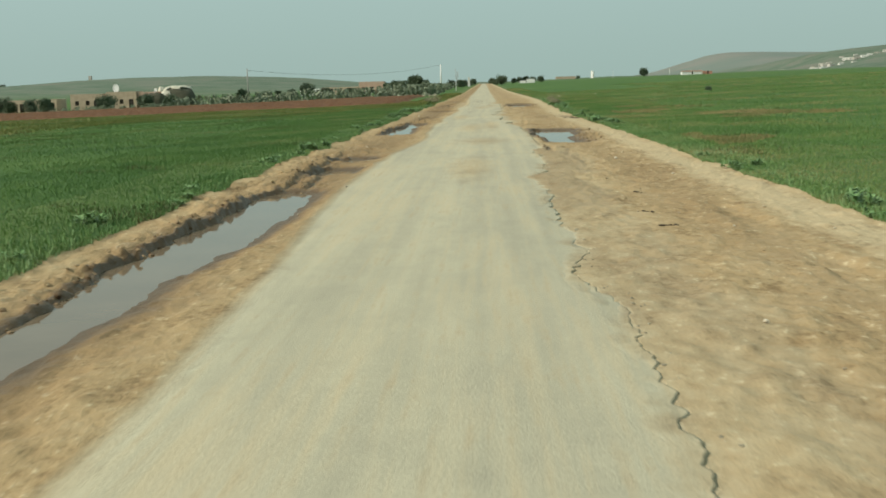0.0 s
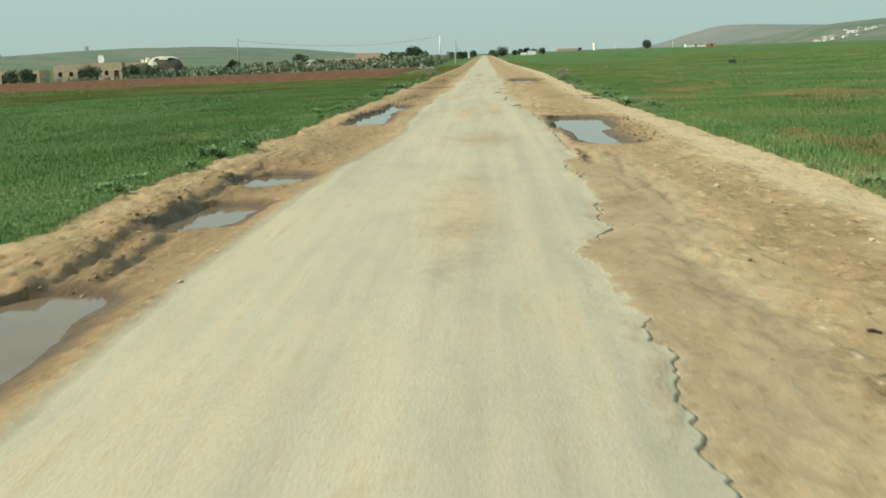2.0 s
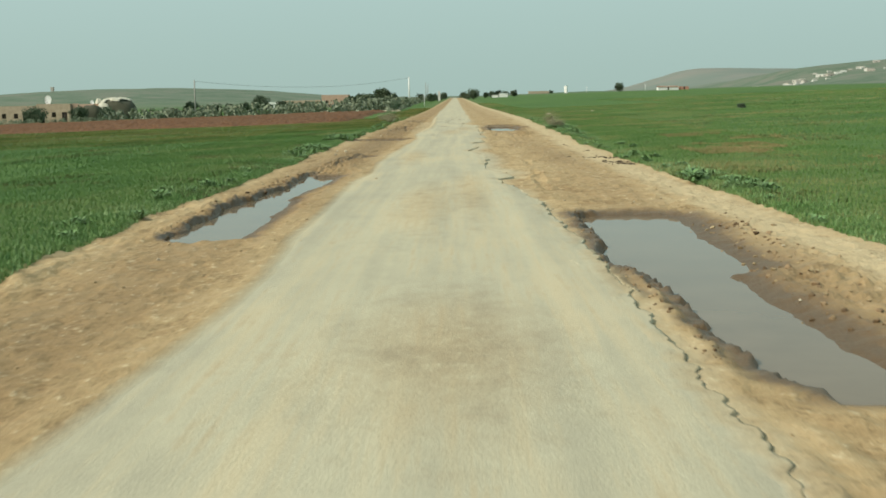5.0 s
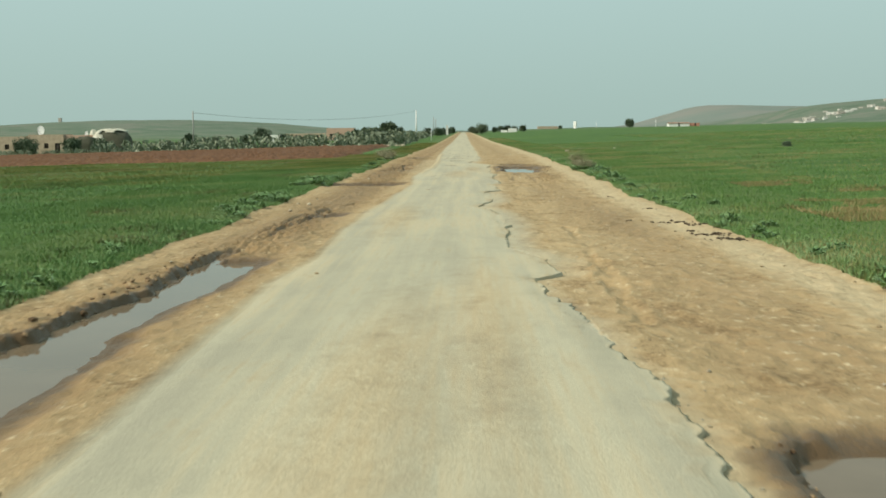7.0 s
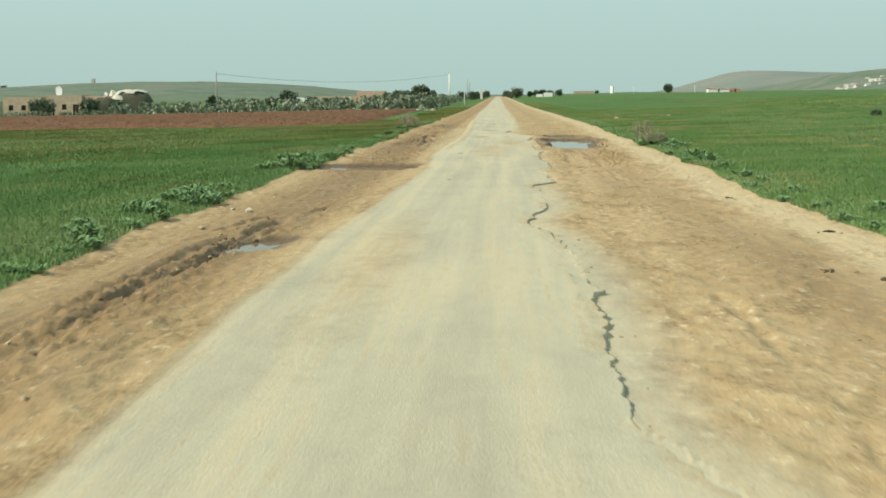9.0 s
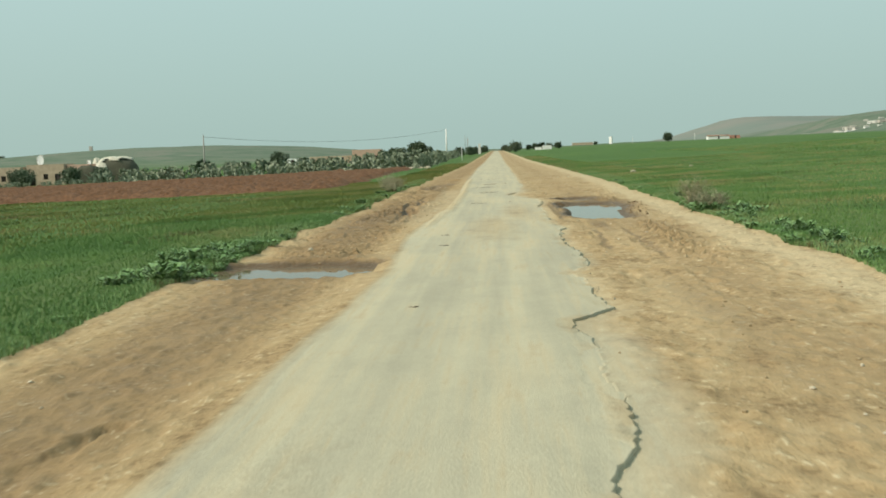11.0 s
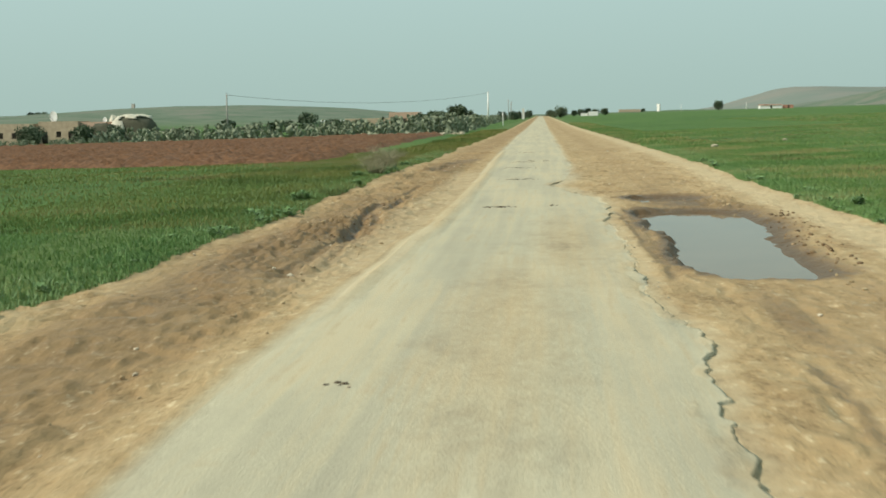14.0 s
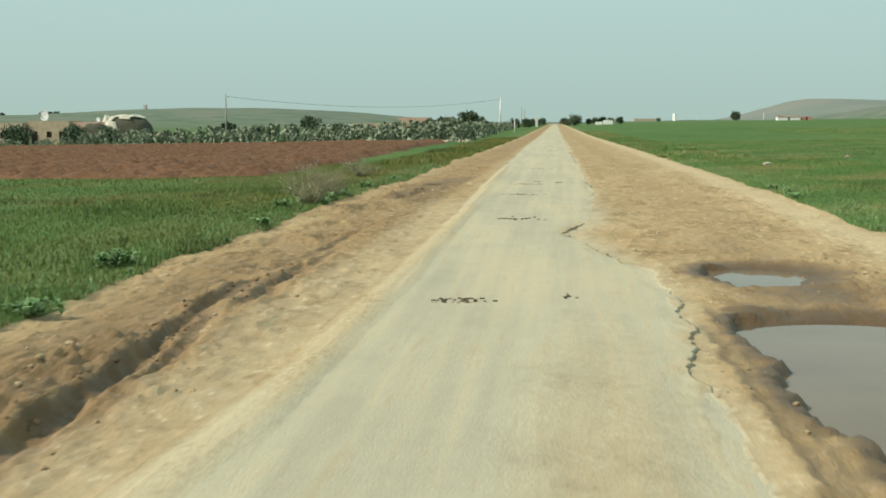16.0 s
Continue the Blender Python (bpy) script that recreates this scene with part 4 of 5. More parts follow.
def covered_stack(x, y, wide, deep, high, seed):
    """A boxy stack of dark straw; a crumpled pale sheet lies over its top and hangs down one side."""
    h = root("haystack", x, y, land_at(x, y))
    off = Vector((seed * 3.7, 1.1, 0))
    for name, mat, grow in (("straw", HAY, 0.0), ("tarpaulin", SHEET, 0.05)):
        bm = bmesh.new()
        bmesh.ops.create_icosphere(bm, subdivisions=4, radius=1)
        for v in bm.verts:
            c = v.co.copy()
            n = (abs(c.x) ** 4 + abs(c.y) ** 4 + abs(c.z) ** 3.2) ** 0.27
            c = c / n * (1 + grow + 0.07 * noise.noise(c * 1.7 + off) + (0.05 + grow) * noise.noise(c * 5 + off))
            v.co = (c.x * wide / 2, c.y * deep / 2, max(c.z, -0.35) * high * (1 - 0.04 * c.x))
        if grow:
            bare = [f for f in bm.faces if not (f.calc_center_median().z > high * (0.945 + 0.08 * noise.noise(f.calc_center_median() * 0.9)) or
                                                (f.calc_center_median().x < -wide * (0.17 + 0.1 * noise.noise(f.calc_center_median() * 0.7)) and f.calc_center_median().z > high * 0.3))]
            bmesh.ops.delete(bm, geom=bare, context="FACES")
            bmesh.ops.solidify(bm, geom=bm.faces[:], thickness=0.04)
        part(name, bm, mat, h, "crumpled cream tarpaulin" if grow else "")
    return tagged(h, "boxy dark straw stack half covered with a cream tarpaulin", "haystack")


covered_stack(-72.9, 290, 7.8, 6, 4.4, 3)
haystack(-77.4, 286, 4.2, 4, 3.2, HAY, "dark weathered straw stack beside the covered one", 5, 0.2)
haystack(-77.6, 292, 2.6, 2.3, 4.5, SHEET, "small heap under a pale cream sheet", 8, 0.9)


def tree(x, y, z, high, wide, label, seed, trunk=0.25, leaves=1500, size=0.22, dense=9):
    rnd = random.Random(seed)
    t = root("tree", x, y, z)
    bm = bmesh.new()
    fork = high * trunk
    tube(bm, (0, 0, -0.3), (0.04 * high * rnd.uniform(-1, 1), 0, fork), high * 0.035, high * 0.025, 8)
    blobs = []
    for i in range(dense):
        a = 2 * math.pi * i / dense + rnd.uniform(-0.4, 0.4)
        q = rnd.uniform(0.25, 0.75)
        r = wide * rnd.uniform(0.2, 0.34)
        c = (math.cos(a) * wide * 0.5 * q, math.sin(a) * wide * 0.5 * q, fork + (high - fork) * rnd.uniform(0.15, 0.78))
        blobs.append((*c, r))
        tube(bm, (0, 0, fork * 0.9), c, high * 0.018, high * 0.006, 5)
    blobs.append((0, 0, high - wide * 0.24, wide * 0.26))
    blobs.append((0, 0, fork + (high - fork) * 0.35, wide * 0.36))
    part("trunk", bm, BARK, t)
    me = leaf_cloud(rnd, blobs, leaves, size)
    me.materials.append(LEAF)
    c = new("crown", me)
    c.parent = t
    return tagged(t, label, "tree")


tree(-70.5, 272, land_at(-70.5, 272), 2.4, 3.4, "dark bushy tree in front of the haystack", 2, 0.05, 2200, 0.2, 10)
tree(-76.4, 274, land_at(-76.4, 274), 2.9, 3.6, "dark green bushy tree in front of the house", 3, 0.06, 2200, 0.2, 10)
tree(-84.8, 272, land_at(-84.8, 272), 3.0, 4.0, "dark green bushy tree in front of the house", 4, 0.06, 2400, 0.2, 10)
tree(-44.3, 304, land_at(-44.3, 304), 3.9, 3.4, "round dark tree standing above the cactus hedge", 5, 0.2, 1800)
BUSH = tree(-100.0, 276, land_at(-100, 276), 3.2, 3.6, "dark green bushy tree at the edge of the village", 6, 0.08, 1800)
TREE = tree(104.6, 811, land_at(104.6, 811) + 0.2, 5.6, 6.2, "lone round dark tree standing in the green field", 7, 0.16, 3000, 0.3, 14)
for x, y, s, label in ((-105, 280, 1.0, "dark green bushy tree at the edge of the village"), (-109, 278, 0.85, "dark green bushy tree at the edge of the village"), (-114, 286, 1.2, "dark green bushy tree at the edge of the village"),
                       (-119, 282, 1.0, "dark green bushy tree at the edge of the village"), (-124, 284, 1.1, "dark green bushy tree at the edge of the village"), (-56, 312, 0.8, "low dark tree behind the cactus hedge"),
                       (-63, 316, 1.0, "low dark tree behind the cactus hedge"), (-52, 308, 0.75, "low dark tree behind the cactus hedge"), (-48.5, 309, 0.8, "low dark tree behind the cactus hedge"), (-41, 316, 0.8, "low dark tree behind the cactus hedge"),
                       (-33, 300, 0.7, "low dark bush among the cactus plants"), (-30, 380, 1.0, "dark tree behind the hedge near the road"), (-26, 384, 1.15, "dark tree behind the hedge near the road"), (-22, 395, 1.5, "dark tree behind the hedge near the road"),
                       (-19, 402, 1.1, "dark tree behind the hedge near the road"), (-25, 440, 1.7, "dark tree behind the hedge near the road"), (-13, 480, 1.0, "dark bush on the road's edge"), (-10, 520, 1.0, "dark bush on the road's edge"),
                       (-9.5, 600, 1.0, "dark tree on the road's edge"), (-8, 680, 1.0, "dark tree on the road's edge"), (-30, 415, 1.2, "dark tree behind the hedge near the road")):
    c = copy_thing(BUSH, pose(x, y, land_at(x, y), 0, 0, x * 37 % 360))
    c.scale = (s, s, s)
    tagged(c, label, group="trees of the village")
for x, y, s, label in ((8.2, 600, 0.85, "round dark tree beside the far road"), (5.9, 640, 0.55, "round dark tree beside the far road"), (-6.8, 760, 0.7, "dark tree beside the far road"), (5.5, 860, 0.8, "dark tree beside the far road"),
                       (17, 715, 0.55, "dark tree in a row beside the white house"), (20.5, 717, 0.65, "dark tree in a row beside the white house"), (24, 716, 0.7, "dark tree in a row beside the white house"),
                       (28, 715, 0.62, "dark tree in a row beside the white house"), (32.5, 708, 0.65, "dark tree in a row beside the white house"), (76, 1003, 0.5, "small dark tree beside the far farm building")):
    c = copy_thing(TREE, pose(x, y, land_at(x, y) + 0.1, 0, 0, x * 53 % 360))
    c.scale = (s, s, s)
    tagged(c, label, group="trees beside the far road")
for x, s in ((-738, 1.7), (-728, 1.4), (-719, 1.8), (-708, 1.3), (-655, 1.6), (-645, 1.5), (-636, 1.6)):
    c = copy_thing(BUSH, pose(x, 1600, land_at(x, 1600), 0, 0, x * 31 % 360))
    c.scale = (s * 1.6, s * 1.6, s)
    tagged(c, "clump of dark trees on the ridge of the far hill", group="trees on the far ridge")
c = copy_thing(BUSH, pose(21.6, 119.2, land_at(21.6, 119.2) - 0.1, 0, 0, 20))
c.scale = (0.2, 0.2, 0.16)
tagged(c, "low dark bush standing in the grain field", "bush")


# ---- cactus hedge ----
def cactus_mesh(seed, high, pads):
    rnd = random.Random(seed)
    bm = bmesh.new()
    tips = [(Vector((rnd.uniform(-0.6, 0.6), rnd.uniform(-0.6, 0.6), -0.05)), Vector((0, 0, 1))) for i in range(5)]
    for base, way in tips:
        tube(bm, (0, 0, -0.12), base + Vector((0, 0, 0.12)), 0.09, 0.07, 6)
    for i in range(pads):
        base, way = rnd.choice(tips[-14:]) if i > 5 else tips[i % 5]
        way = (Vector((rnd.gauss(0, 0.55), rnd.gauss(0, 0.55), 1))).normalized()
        length = rnd.uniform(0.30, 0.5)
        if base.z + length > high:
            base, way = tips[i % 5]
            way = Vector((rnd.gauss(0, 0.6), rnd.gauss(0, 0.6), 1)).normalized()
        wide = way.orthogonal().normalized()
        wide.rotate(Matrix.Rotation(rnd.uniform(0, 6.28), 3, way))
        thin = way.cross(wide)
        ring = [bm.verts.new(base + way * length * a + wide * length * b) for a, b in ((0, 0.06), (0.35, 0.30), (0.75, 0.33), (1.0, 0.1), (1.0, -0.1), (0.75, -0.33), (0.35, -0.30), (0, -0.06))]
        for side in (1, -1):
            c = bm.verts.new(base + way * length * 0.55 + thin * 0.05 * side)
            for k in range(8):
                pair = (ring[k], ring[(k + 1) % 8]) if side > 0 else (ring[(k + 1) % 8], ring[k])
                bm.faces.new((pair[0], pair[1], c))
        tips.append((base + way * length * 0.95, way))
    return bm


rnd = random.Random(5)
kinds = []
for i in range(7):
    ob = part("cactus", cactus_mesh(60 + i, rnd.uniform(1.5, 2.1), 56), CACTUS, flat=True)
    kinds.append(tagged(ob, "grey-green prickly pear cactus in the hedge", "cactus", "prickly pear hedge"))
spots = []
for i in range(190):
    x = -96 + 86 * rnd.random()
    y = float(plough_far(np.array([x]))[0]) + 2.5 + 34 * rnd.random() ** 1.6
    spots.append((x, y))
for i in range(95):
    y = 212 + 260 * rnd.random() ** 1.4
    spots.append((-9.5 - 9 * rnd.random() ** 1.5 - 0.012 * (y - 212), y))
for i, (x, y) in enumerate(spots):
    m = pose(x, y, land_at(x, y) - 0.03, 0, 0, rnd.uniform(0, 360))
    if i < 7:
        kinds[i].matrix_basis = m
        c = kinds[i]
    else:
        c = copy_thing(kinds[i % 7], m)
    s = rnd.uniform(0.85, 1.25)
    if x < -60:
        s *= 0.5
    c.scale = (s * 1.15, s * 1.15, s)

# pale stones cleared from the ploughed field, heaped along its far side
rnd = random.Random(15)
bm = bmesh.new()
for i in range(420):
    x = -100 + 92 * rnd.random()
    y = float(plough_far(np.array([x]))[0]) + rnd.uniform(-1.2, 1.5)
    lump(bm, rnd, (x, y, land_at(x, y) + 0.08), rnd.uniform(0.1, 0.32), 0.7, 1)
tagged(part("field_stones", bm, STONE, flat=True), "pale stones heaped along the ploughed field's edge", "stones", kind="stuff")


# ---- plants along the verges ----
def weed_mesh(seed, leaves, reach, high):
    rnd = random.Random(seed)
    bm = bmesh.new()
    hearts = [(Vector((rnd.gauss(0, 0.09), rnd.gauss(0, 0.09), 0)), rnd.uniform(0.6, 1.1)) for i in range(5)]
    for heart, k in hearts:
        tube(bm, (0, 0, -0.02), heart + Vector((0, 0, 0.5 * high * k)), 0.012, 0.008, 5)
    for i in range(leaves):
        heart, k = hearts[i % 5]
        a = rnd.uniform(0, 2 * math.pi)
        d = Vector((math.cos(a), math.sin(a), 0))
        side = Vector((-d.y, d.x, 0))
        start = heart + d * 0.1 * reach + Vector((0, 0, rnd.uniform(0, 0.8) * high * k))
        length, lift, wide = k * reach * rnd.uniform(0.5, 1), k * high * rnd.uniform(0.2, 0.7), k * reach * rnd.uniform(0.22, 0.42)
        rows = []
        for t, w in ((0, 0.15), (0.4, 1.0), (0.75, 0.9), (1.0, 0.12)):
            p = start + d * length * t + Vector((0, 0, lift * (1.6 * t - 1.1 * t * t)))
            rows.append((bm.verts.new(p - side * wide * w / 2), bm.verts.new(p + side * wide * w / 2)))
        for r0, r1 in zip(rows, rows[1:]):
            bm.faces.new((r0[0], r0[1], r1[1], r1[0]))
    return bm


rnd = random.Random(77)
weeds = []
for i in range(6):
    ob = part("weed", weed_mesh(80 + i, 75 + 12 * i, 0.11 + 0.012 * i, 0.10 + 0.022 * i), WEED)
    weeds.append(tagged(ob, "leafy green roadside weed at the field's edge", "weed", "weeds along the verge"))
spots = []
for i in range(84):
    y = 9 + 110 * rnd.random()
    spots.append((float(verge_left(np.array([y]))[0]) - 0.05 - 0.5 * rnd.random() ** 2, y, rnd.uniform(0.5, 0.9)))
for i in range(52):
    y = 12 + 105 * rnd.random()
    spots.append((float(verge_right(np.array([y]))[0]) + 0.05 + 0.5 * rnd.random() ** 2, y, rnd.uniform(0.5, 0.9)))
for y0, y1, n, s, left in ((60, 69, 26, 1.2, 1), (74, 81, 26, 1.45, 1), (40, 52, 12, 1.0, 1), (84, 106, 30, 0.5, 1), (107, 112, 16, 1.2, 1), (76, 92, 30, 1.25, 0), (44, 58, 14, 1.0, 0), (62, 72, 12, 0.9, 0), (46, 50, 14, 1.3, 0), (85.5, 90.5, 18, 1.5, 0)):
    for i in range(n):
        y = rnd.uniform(y0, y1)
        x = float(verge_left(np.array([y]))[0]) - rnd.uniform(0, 0.9) if left else float(verge_right(np.array([y]))[0]) + rnd.uniform(0, 0.9)
        spots.append((x, y, s * rnd.uniform(0.5, 0.85)))
for i, (x, y, s) in enumerate(spots[-298:]):
    m = pose(x, y, height_at(x, y) - 0.01, 0, 0, rnd.uniform(0, 360))
    if i < 6:
        weeds[i].matrix_basis = m
        c = weeds[i]
    else:
        c = copy_thing(weeds[i % 6], m)
    c.scale = (s, s, s)


def dry_shrub(x, y, reach, high, seed, label):
    rnd = random.Random(seed)
    bm = bmesh.new()
    for i in range(130):
        a, q = rnd.uniform(0, 6.28), rnd.uniform(0.1, 1) ** 0.7
        tip = Vector((math.cos(a) * reach * q, math.sin(a) * reach * q, high * rnd.uniform(0.35, 1.0) * (1.1 - 0.5 * q)))
        mid = tip * 0.5 + Vector((rnd.gauss(0, 0.05), rnd.gauss(0, 0.05), 0.05))
        tube(bm, (tip.x * 0.08, tip.y * 0.08, -0.03), mid, 0.005, 0.004, 3)
        tube(bm, mid, tip, 0.004, 0.002, 3)
        for k in range(2):
            b = mid.lerp(tip, rnd.uniform(0.1, 0.8))
            tube(bm, b, b + Vector((rnd.gauss(0, 0.1), rnd.gauss(0, 0.1), rnd.uniform(0.02, 0.16))), 0.004, 0.002, 3)
    ob = part("dry_shrub", bm, TWIG)
    ob.matrix_basis = pose(x, y, height_at(x, y))
    return tagged(ob, label, "shrub")


dry_shrub(4.85, 89.6, 0.6, 1.0, 1, "dry grey-brown twiggy shrub at the field's edge")
dry_shrub(5.15, 88.2, 0.5, 0.55, 2, "small dry twiggy shrub at the field's edge")
dry_shrub(-4.35, 107.5, 0.7, 0.95, 3, "dry pale twiggy shrub beside the ploughed field")
dry_shrub(-4.5, 110.0, 0.6, 0.7, 4, "small dry twiggy shrub beside the ploughed field")
dry_shrub(-5.6, 121.0, 0.7, 0.6, 6, "dry pale twiggy shrub beside the ploughed field")


def blades(count, x0, x1, y0, y1, high, wide, seed, mat, edge=None, power=1.0, least=-0.66, label="short dense green blades of young grain"):
    """Many single grass blades over a stretch of field."""
    rs = np.random.RandomState(seed)
    y = y0 + (y1 - y0) * rs.rand(count)
    q = rs.rand(count) ** power
    start = edge(y) if edge is not None else np.full(count, x0)
    x = start + (x1 - x0) * q
    thin = vnoise(x * 0.5, y * 0.35, seed) + 0.6 * vnoise(x * 2.0, y * 1.5, seed + 1)
    ok = thin > least
    x, y = x[ok], y[ok]
    n = len(x)
    inner = (x > -6.35) & (x < 7.35)
    z = np.where(inner, surface(x, y)[0], land(x, y))
    h = high * (0.55 + 0.75 * rs.rand(n)) * (1 + 0.7 * vnoise(x * 0.3, y * 0.25, 3))
    w = wide * (0.6 + 0.8 * rs.rand(n))
    a = rs.rand(n) * 6.283
    lean, b = h * (0.15 + 0.5 * rs.rand(n)), rs.rand(n) * 6.283
    p0 = np.stack([x - w * np.cos(a), y - w * np.sin(a), z - 0.01], -1)
    p1 = np.stack([x + w * np.cos(a), y + w * np.sin(a), z - 0.01], -1)
    p2 = np.stack([x + lean * np.cos(b), y + lean * np.sin(b), z + h], -1)
    co = np.stack([p0, p1, p2], 1).reshape(-1, 3)
    me = mesh_of("grass", co, np.arange(3 * n).reshape(n, 3), flat=True)
    me.materials.append(mat)
    return tagged(new("grass", me), label, "grass", kind="stuff")


blades(240000, 0, -6, 7, 96, 0.055, 0.006, 1, GRASS, verge_left, 1.25)
blades(80000, 0, -6, 92, 134, 0.06, 0.007, 8, GRASS_OLIVE, verge_left, 1.25)
blades(260000, 0, 6, 9, 140, 0.06, 0.006, 2, GRASS_RIGHT, verge_right, 1.25)
blades(34000, 0.22, -0.6, 7, 134, 0.06, 0.009, 11, WEED, verge_left, 1.5)
blades(38000, -0.22, 0.7, 9, 140, 0.06, 0.009, 12, WEED, verge_right, 1.5)
blades(110000, -10, -26, 10, 88, 0.055, 0.011, 3, GRASS)
blades(95000, -10, -34, 80, 136, 0.06, 0.014, 9, GRASS_OLIVE)
blades(160000, 10, 30, 16, 190, 0.06, 0.013, 4, GRASS_RIGHT)
blades(75000, -26, -70, 40, 148, 0.10, 0.03, 5, GRASS_OLIVE)
blades(110000, 30, 110, 50, 300, 0.10, 0.04, 6, GRASS_RIGHT)
blades(24000, 0, -3.0, 131, 230, 0.16, 0.02, 7, GRASS_OLIVE, verge_left)
blades(24000, 0, 4.0, 138, 330, 0.12, 0.025, 10, GRASS_RIGHT, verge_right)
blades(220000, -0.8, -30, 14, 124, 0.065, 0.015, 21, TUSSOCK, verge_left, 1.6, 0.36, "darker brownish tussocks scattered through the field")
blades(200000, 0.8, 34, 24, 190, 0.07, 0.015, 22, TUSSOCK, verge_right, 1.6, 0.36, "darker brownish tussocks scattered through the field")

for k, (x0, x1, y0, y1) in enumerate(((5.4, 7.6, 26, 34), (7.4, 10.6, 66, 72), (6.2, 9.0, 57, 63), (9.0, 14.0, 46, 54))):
    blades(9000, x0, x1, y0, y1, 0.07, 0.010, 90 + k, STRAW, None, 1.0, 0.08, "dry straw-coloured grass in thin patches of the field")

# ---- small things on the shoulders ----
rnd = random.Random(3)
stone_kinds = []
for i in range(5):
    bm = bmesh.new()
    lump(bm, rnd, (0, 0, 0.01), 0.05, 0.55, 1)
    stone_kinds.append(tagged(part("stone", bm, STONE, flat=True), "small pale stone lying on the dirt shoulder", "stone", "stones on the shoulders"))
spots = [(-3.52, 65.0, 1.5), (-3.63, 62.7, 1.3), (-3.8, 65.2, 0.8), (-3.26, 79.0, 1.3), (-2.5, 87.1, 0.9), (2.65, 25.0, 1.0), (7.9, 130.9, 4.5), (12.4, 138.0, 3.5)]
for i in range(150):
    y = 5 + 115 * rnd.random()
    x = rnd.uniform(-4.2, -2.2) if rnd.random() < 0.4 else rnd.uniform(1.4, 4.4)
    spots.append((x, y, rnd.uniform(0.2, 0.55)))
for i, (x, y, s) in enumerate(spots):
    z = height_at(x, y) if -6.3 < x < 7.3 else land_at(x, y)
    if any(segment_distance(x, y, *h[:4])[0] < h[4] + 0.1 for h in HOLLOWS):
        continue
    m = pose(x, y, z + 0.004, 0, 0, rnd.uniform(0, 360))
    c = copy_thing(stone_kinds[i % 5], m)
    c.scale = (s, s * rnd.uniform(0.7, 1.2), s)
for i, k in enumerate(stone_kinds):
    x, y = 3.6 - 0.2 * i, 9.0 + 6 * i
    k.matrix_basis = pose(x, y, height_at(x, y) + 0.004)
    k.scale = (0.6, 0.6, 0.6)


pellets = []
for i in range(4):
    bm = bmesh.new()
    lump(bm, rnd, (0, 0, 0.012), 0.034, 0.5, 1)
    me = bpy.data.meshes.new("clod")
    bm.to_mesh(me)
    bm.free()
    me.materials.append(CLOD)
    pellets.append(me)


CRUMB = simple("asphalt_crumbs", (0.21, 0.18, 0.125), (0.38, 0.34, 0.25), 30, per="object", relief=0.5)
crumb_kinds = []
for i in range(4):
    bm = bmesh.new()
    lump(bm, rnd, (0, 0, 0.008), 0.034, 0.55, 1)
    crumb_kinds.append(tagged(part("asphalt_crumb", bm, CRUMB, flat=True), "crumb of broken asphalt beside the road's edge", "crumb", "crumbs along the road's edge"))
for i in range(190):
    y0, y1 = ((5, 14), (20, 30), (36, 46), (46, 66), (68, 80), (84, 104))[i % 6]
    y = rnd.uniform(y0, y1)
    x = float(edge_right(np.array([y]))[0]) + 0.03 + abs(rnd.gauss(0, 0.09))
    m = pose(x, y, height_at(x, y), rnd.uniform(-20, 20), rnd.uniform(-20, 20), rnd.uniform(0, 360))
    s = rnd.uniform(0.15, 0.5)
    c = crumb_kinds[i] if i < 4 else copy_thing(crumb_kinds[i % 4], m)
    c.matrix_basis = m
    c.scale = (s, s, s)


def dung(x, y, wide, deep, n, seed, label, big=1.0, tall=1.15):
    rnd = random.Random(seed)
    z = road_at(x, y)
    pile = root("clod_pile", x, y, z)
    for i in range(n):
        dx, dy = rnd.gauss(0, wide / 3), rnd.gauss(0, deep / 3)
        ob = new("clod", pellets[i % 4])
        ob.parent = pile
        s = big * rnd.uniform(0.45, 1.35)
        ob.matrix_basis = pose(dx, dy, road_at(x + dx, y + dy) - z, 0, 0, rnd.uniform(0, 360)) @ Matrix.Diagonal((s * 1.1, s, s * tall, 1))
    return tagged(pile, label, "clods", "dark clods on the road")


for i, (x, y, w, d, n) in enumerate(((3.71, 58.8, 0.5, 0.25, 12), (4.08, 58.2, 0.45, 0.25, 12), (3.64, 56.9, 0.25, 0.2, 6), (3.88, 56.2, 0.4, 0.35, 13), (4.0, 55.3, 0.55, 0.3, 15), (3.0, 59.4, 0.15, 0.1, 4), (3.86, 62.6, 0.2, 0.15, 5), (3.66, 67.6, 0.15, 0.12, 4),
                                     (2.15, 17.6, 0.12, 0.1, 3), (2.0, 13.4, 0.25, 0.1, 5), (1.95, 15.0, 0.1, 0.1, 3))):
    dung(x, y, w, d, 2 * n, 40 + i, "dark brown clods of dung on the dirt shoulder", 0.8 if n > 4 else 0.65)
for i, (x, y, w, d, n) in enumerate(((-0.69, 95.85, 0.42, 0.28, 30), (0.31, 96.2, 0.12, 0.2, 5), (-0.5, 105.2, 0.7, 0.5, 26), (-0.62, 112.3, 0.7, 0.5, 22), (-0.6, 117.0, 0.8, 0.5, 22), (-0.5, 128.5, 0.8, 0.6, 18), (-0.35, 118.5, 0.3, 0.4, 8), (-1.0, 71.0, 0.1, 0.1, 3), (-1.0, 79.25, 0.14, 0.12, 4), (-1.0, 81.65, 0.3, 0.15, 4), (0.2, 118.0, 0.3, 0.4, 8))):
    dung(x, y, w, d, int(1.5 * n), 60 + i, "flat dark clods of dried mud on the asphalt", 0.62, 0.6)
rnd = random.Random(9)
clod_kinds = []
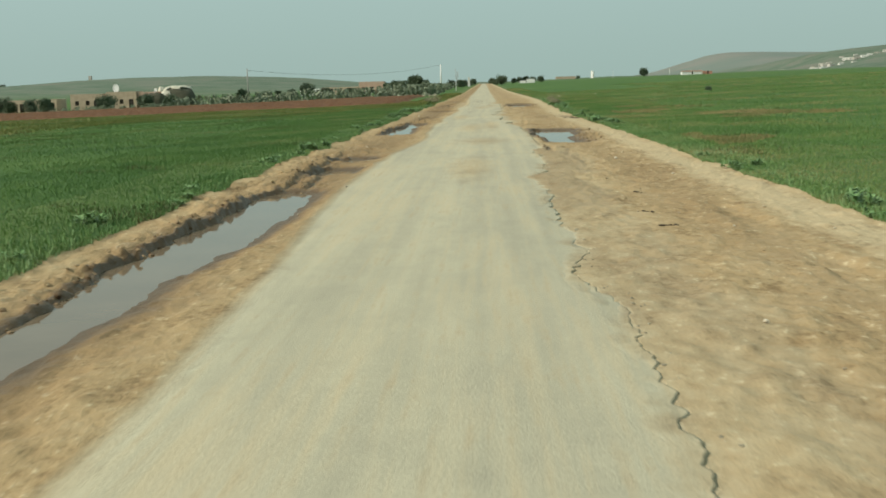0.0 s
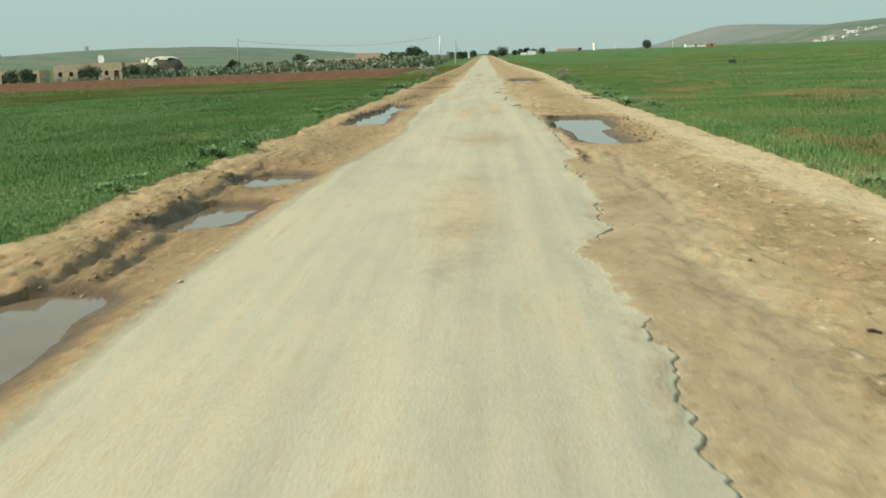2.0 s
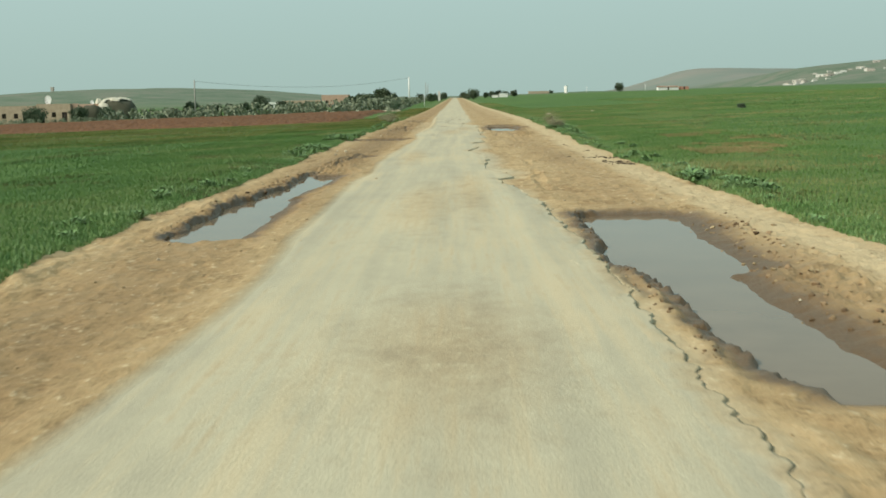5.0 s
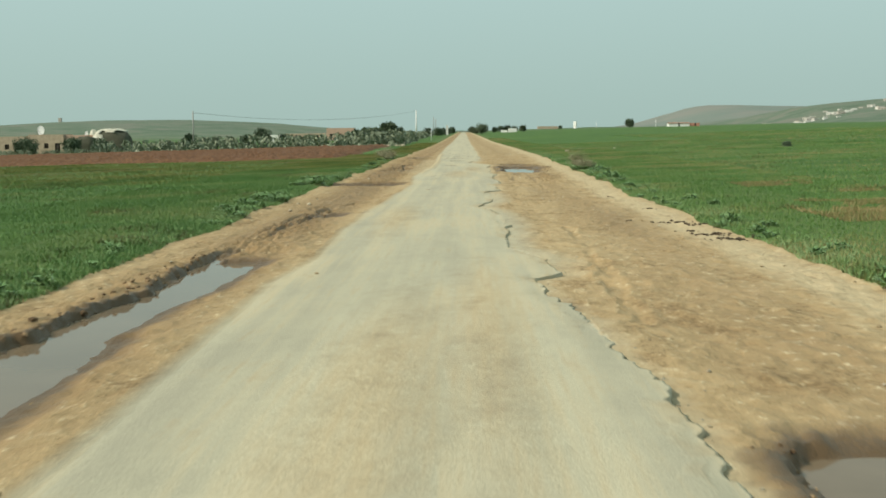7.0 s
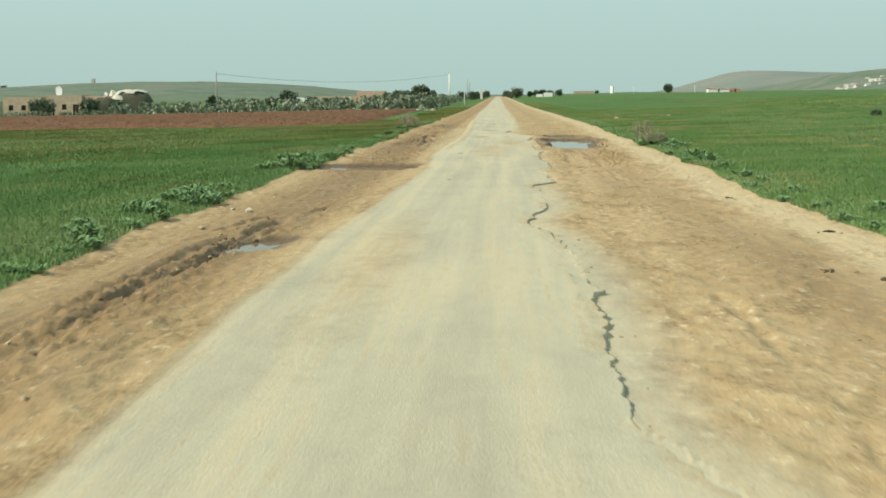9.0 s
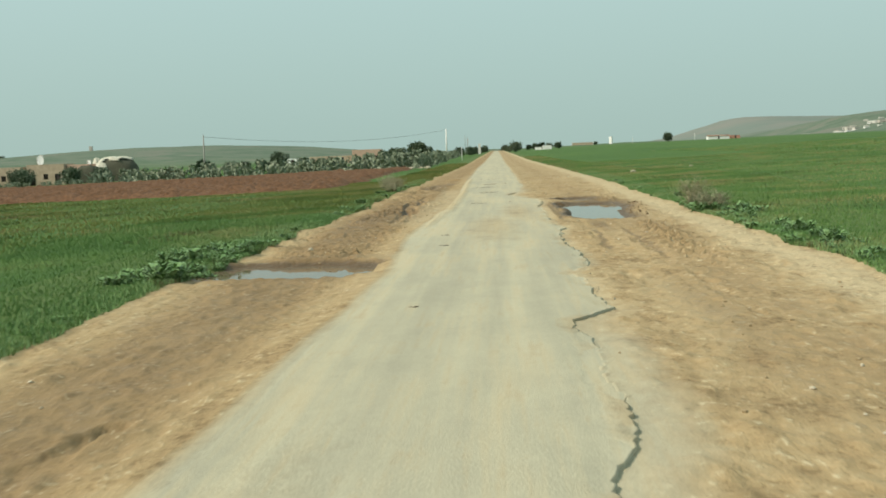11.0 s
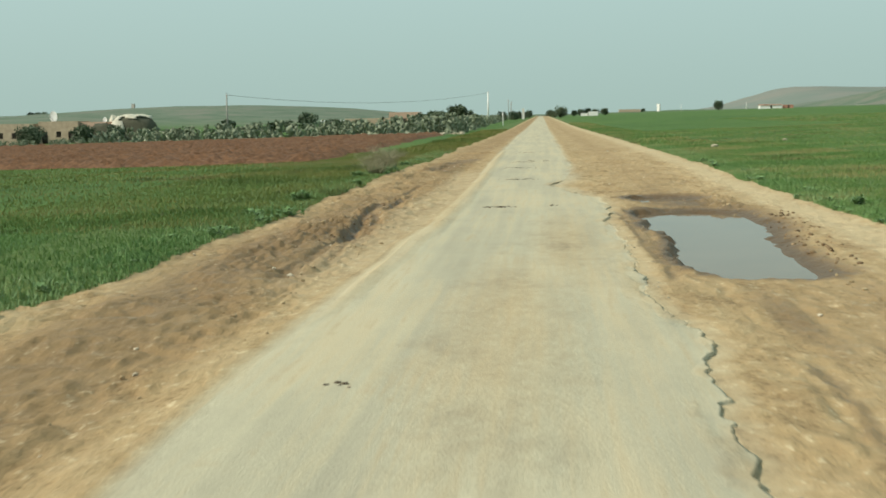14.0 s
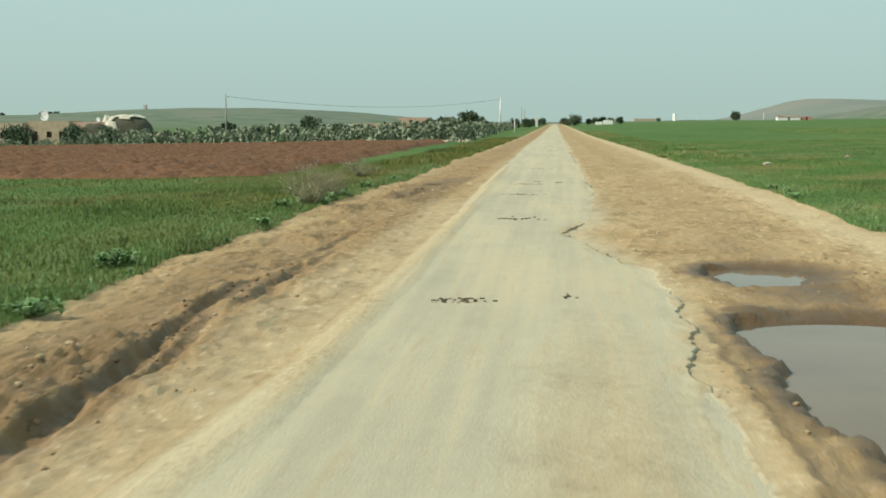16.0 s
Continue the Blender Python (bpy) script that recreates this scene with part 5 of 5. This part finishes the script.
for i in range(4):
    bm = bmesh.new()
    lump(bm, rnd, (0, 0, 0.01), 0.06, 0.6, 1)
    clod_kinds.append(tagged(part("earth_clod", bm, DIRT_CLOD, flat=True), "crumbled clod of dry earth on the rutted shoulder", "clod", "earth clods on the shoulders"))
bm, strewn = bmesh.new(), []
for cx, cy, rx, ry, n in ((3.2, 82.5, 0.42, 5.5, 420), (3.3, 97.5, 0.4, 3.0, 150), (3.2, 38.5, 0.42, 4.5, 260), (-3.55, 24.5, 0.35, 5.0, 160), (-3.75, 12.0, 0.22, 7.0, 160), (-3.0, 57.5, 0.45, 4.5, 160),
                          (-2.9, 78.0, 0.9, 0.7, 90), (-2.3, 90.0, 0.3, 7.0, 160), (1.5, 38.5, 0.12, 4.5, 50), (1.45, 91.5, 0.1, 4.0, 40), (2.6, 25.0, 1.0, 12.0, 260), (2.6, 62.0, 1.0, 14.0, 260), (-2.6, 36.0, 0.7, 9.0, 140)):
    for i in range(n):
        strewn.append((cx + rx * rnd.gauss(0, 0.6), cy + ry * rnd.gauss(0, 0.6)))
strewn = np.array(strewn[::2])
for (x, y), z in zip(strewn, surface(strewn[:, 0], strewn[:, 1])[0]):
    if -4.25 < x < 4.5 and z > -0.14:
        s = 0.006 + 0.020 * rnd.random() ** 2.4
        lump(bm, rnd, (x, y, z + s * 0.25), s, 0.65, 1)
tagged(part("loose_clods", bm, DIRT_CLOD, flat=True), "loose crumbs of dry earth strewn over the shoulders", "clods", kind="stuff")
made = 0
for i in range(200):
    cx, cy, rx, ry, h = CHURNED[i % len(CHURNED)]
    x, y = cx + rx * rnd.gauss(0, 0.5), cy + ry * rnd.gauss(0, 0.5)
    if any(segment_distance(x, y, *q[:4])[0] < q[4] + 0.15 for q in HOLLOWS) or not (-4.2 < x < 4.4):
        continue
    m = pose(x, y, height_at(x, y), rnd.uniform(-20, 20), rnd.uniform(-20, 20), rnd.uniform(0, 360))
    s = rnd.uniform(0.2, 0.65)
    if made < 4:
        c = clod_kinds[made]
        c.matrix_basis = m
    else:
        c = copy_thing(clod_kinds[made % 4], m)
    c.scale = (s, s, s)
    made += 1

# damp lumps broken from the steep banks of the hollows and from the edges of the ruts
DAMP_CLOD = simple("damp_clod", (0.095, 0.058, 0.030), (0.27, 0.185, 0.105), 9, per="island", relief=0.6)
rnd = random.Random(19)
broken = []
for x0, y0, x1, y1, r, level, bank_l, bank_r, depth in HOLLOWS:
    for i in range(int(12 * max(y1 - y0, 1.2)) if x0 < 0 else 0):
        t = rnd.random()
        broken.append((x0 + (x1 - x0) * t - r - rnd.gauss(0.08, 0.08), y0 + (y1 - y0) * t + rnd.gauss(0, 0.15), 0.010 + 0.032 * rnd.random() ** 2.5))
    if x0 > 0 and y1 - y0 > 2:
        for i in range(int(16 * (y1 - y0))):
            t = rnd.random()
            broken.append((x0 + (x1 - x0) * t + r + rnd.gauss(0.42, 0.16), y0 + (y1 - y0) * t + rnd.gauss(0, 0.2), 0.010 + 0.030 * rnd.random() ** 2.5))
for x0, y0, x1, y1, drop_by, breadth in SCARPS:
    if drop_by < 0.05:
        continue
    for i in range(int(14 * (y1 - y0))):
        t = rnd.random()
        broken.append((x0 + (x1 - x0) * t + rnd.gauss(-0.02, 0.06), y0 + (y1 - y0) * t, 0.006 + 0.022 * rnd.random() ** 2.5))
broken = np.array(broken)
bm = bmesh.new()
for (x, y, s), z in zip(broken, surface(broken[:, 0].copy(), broken[:, 1].copy())[0]):
    if -4.2 < x < 4.4 and z > -0.12:
        lump(bm, rnd, (x, y, z + s * 0.2), s, 0.7, 1)
tagged(part("broken_clods", bm, DAMP_CLOD, flat=True), "damp brown clods broken from the muddy banks", "clods", kind="stuff")
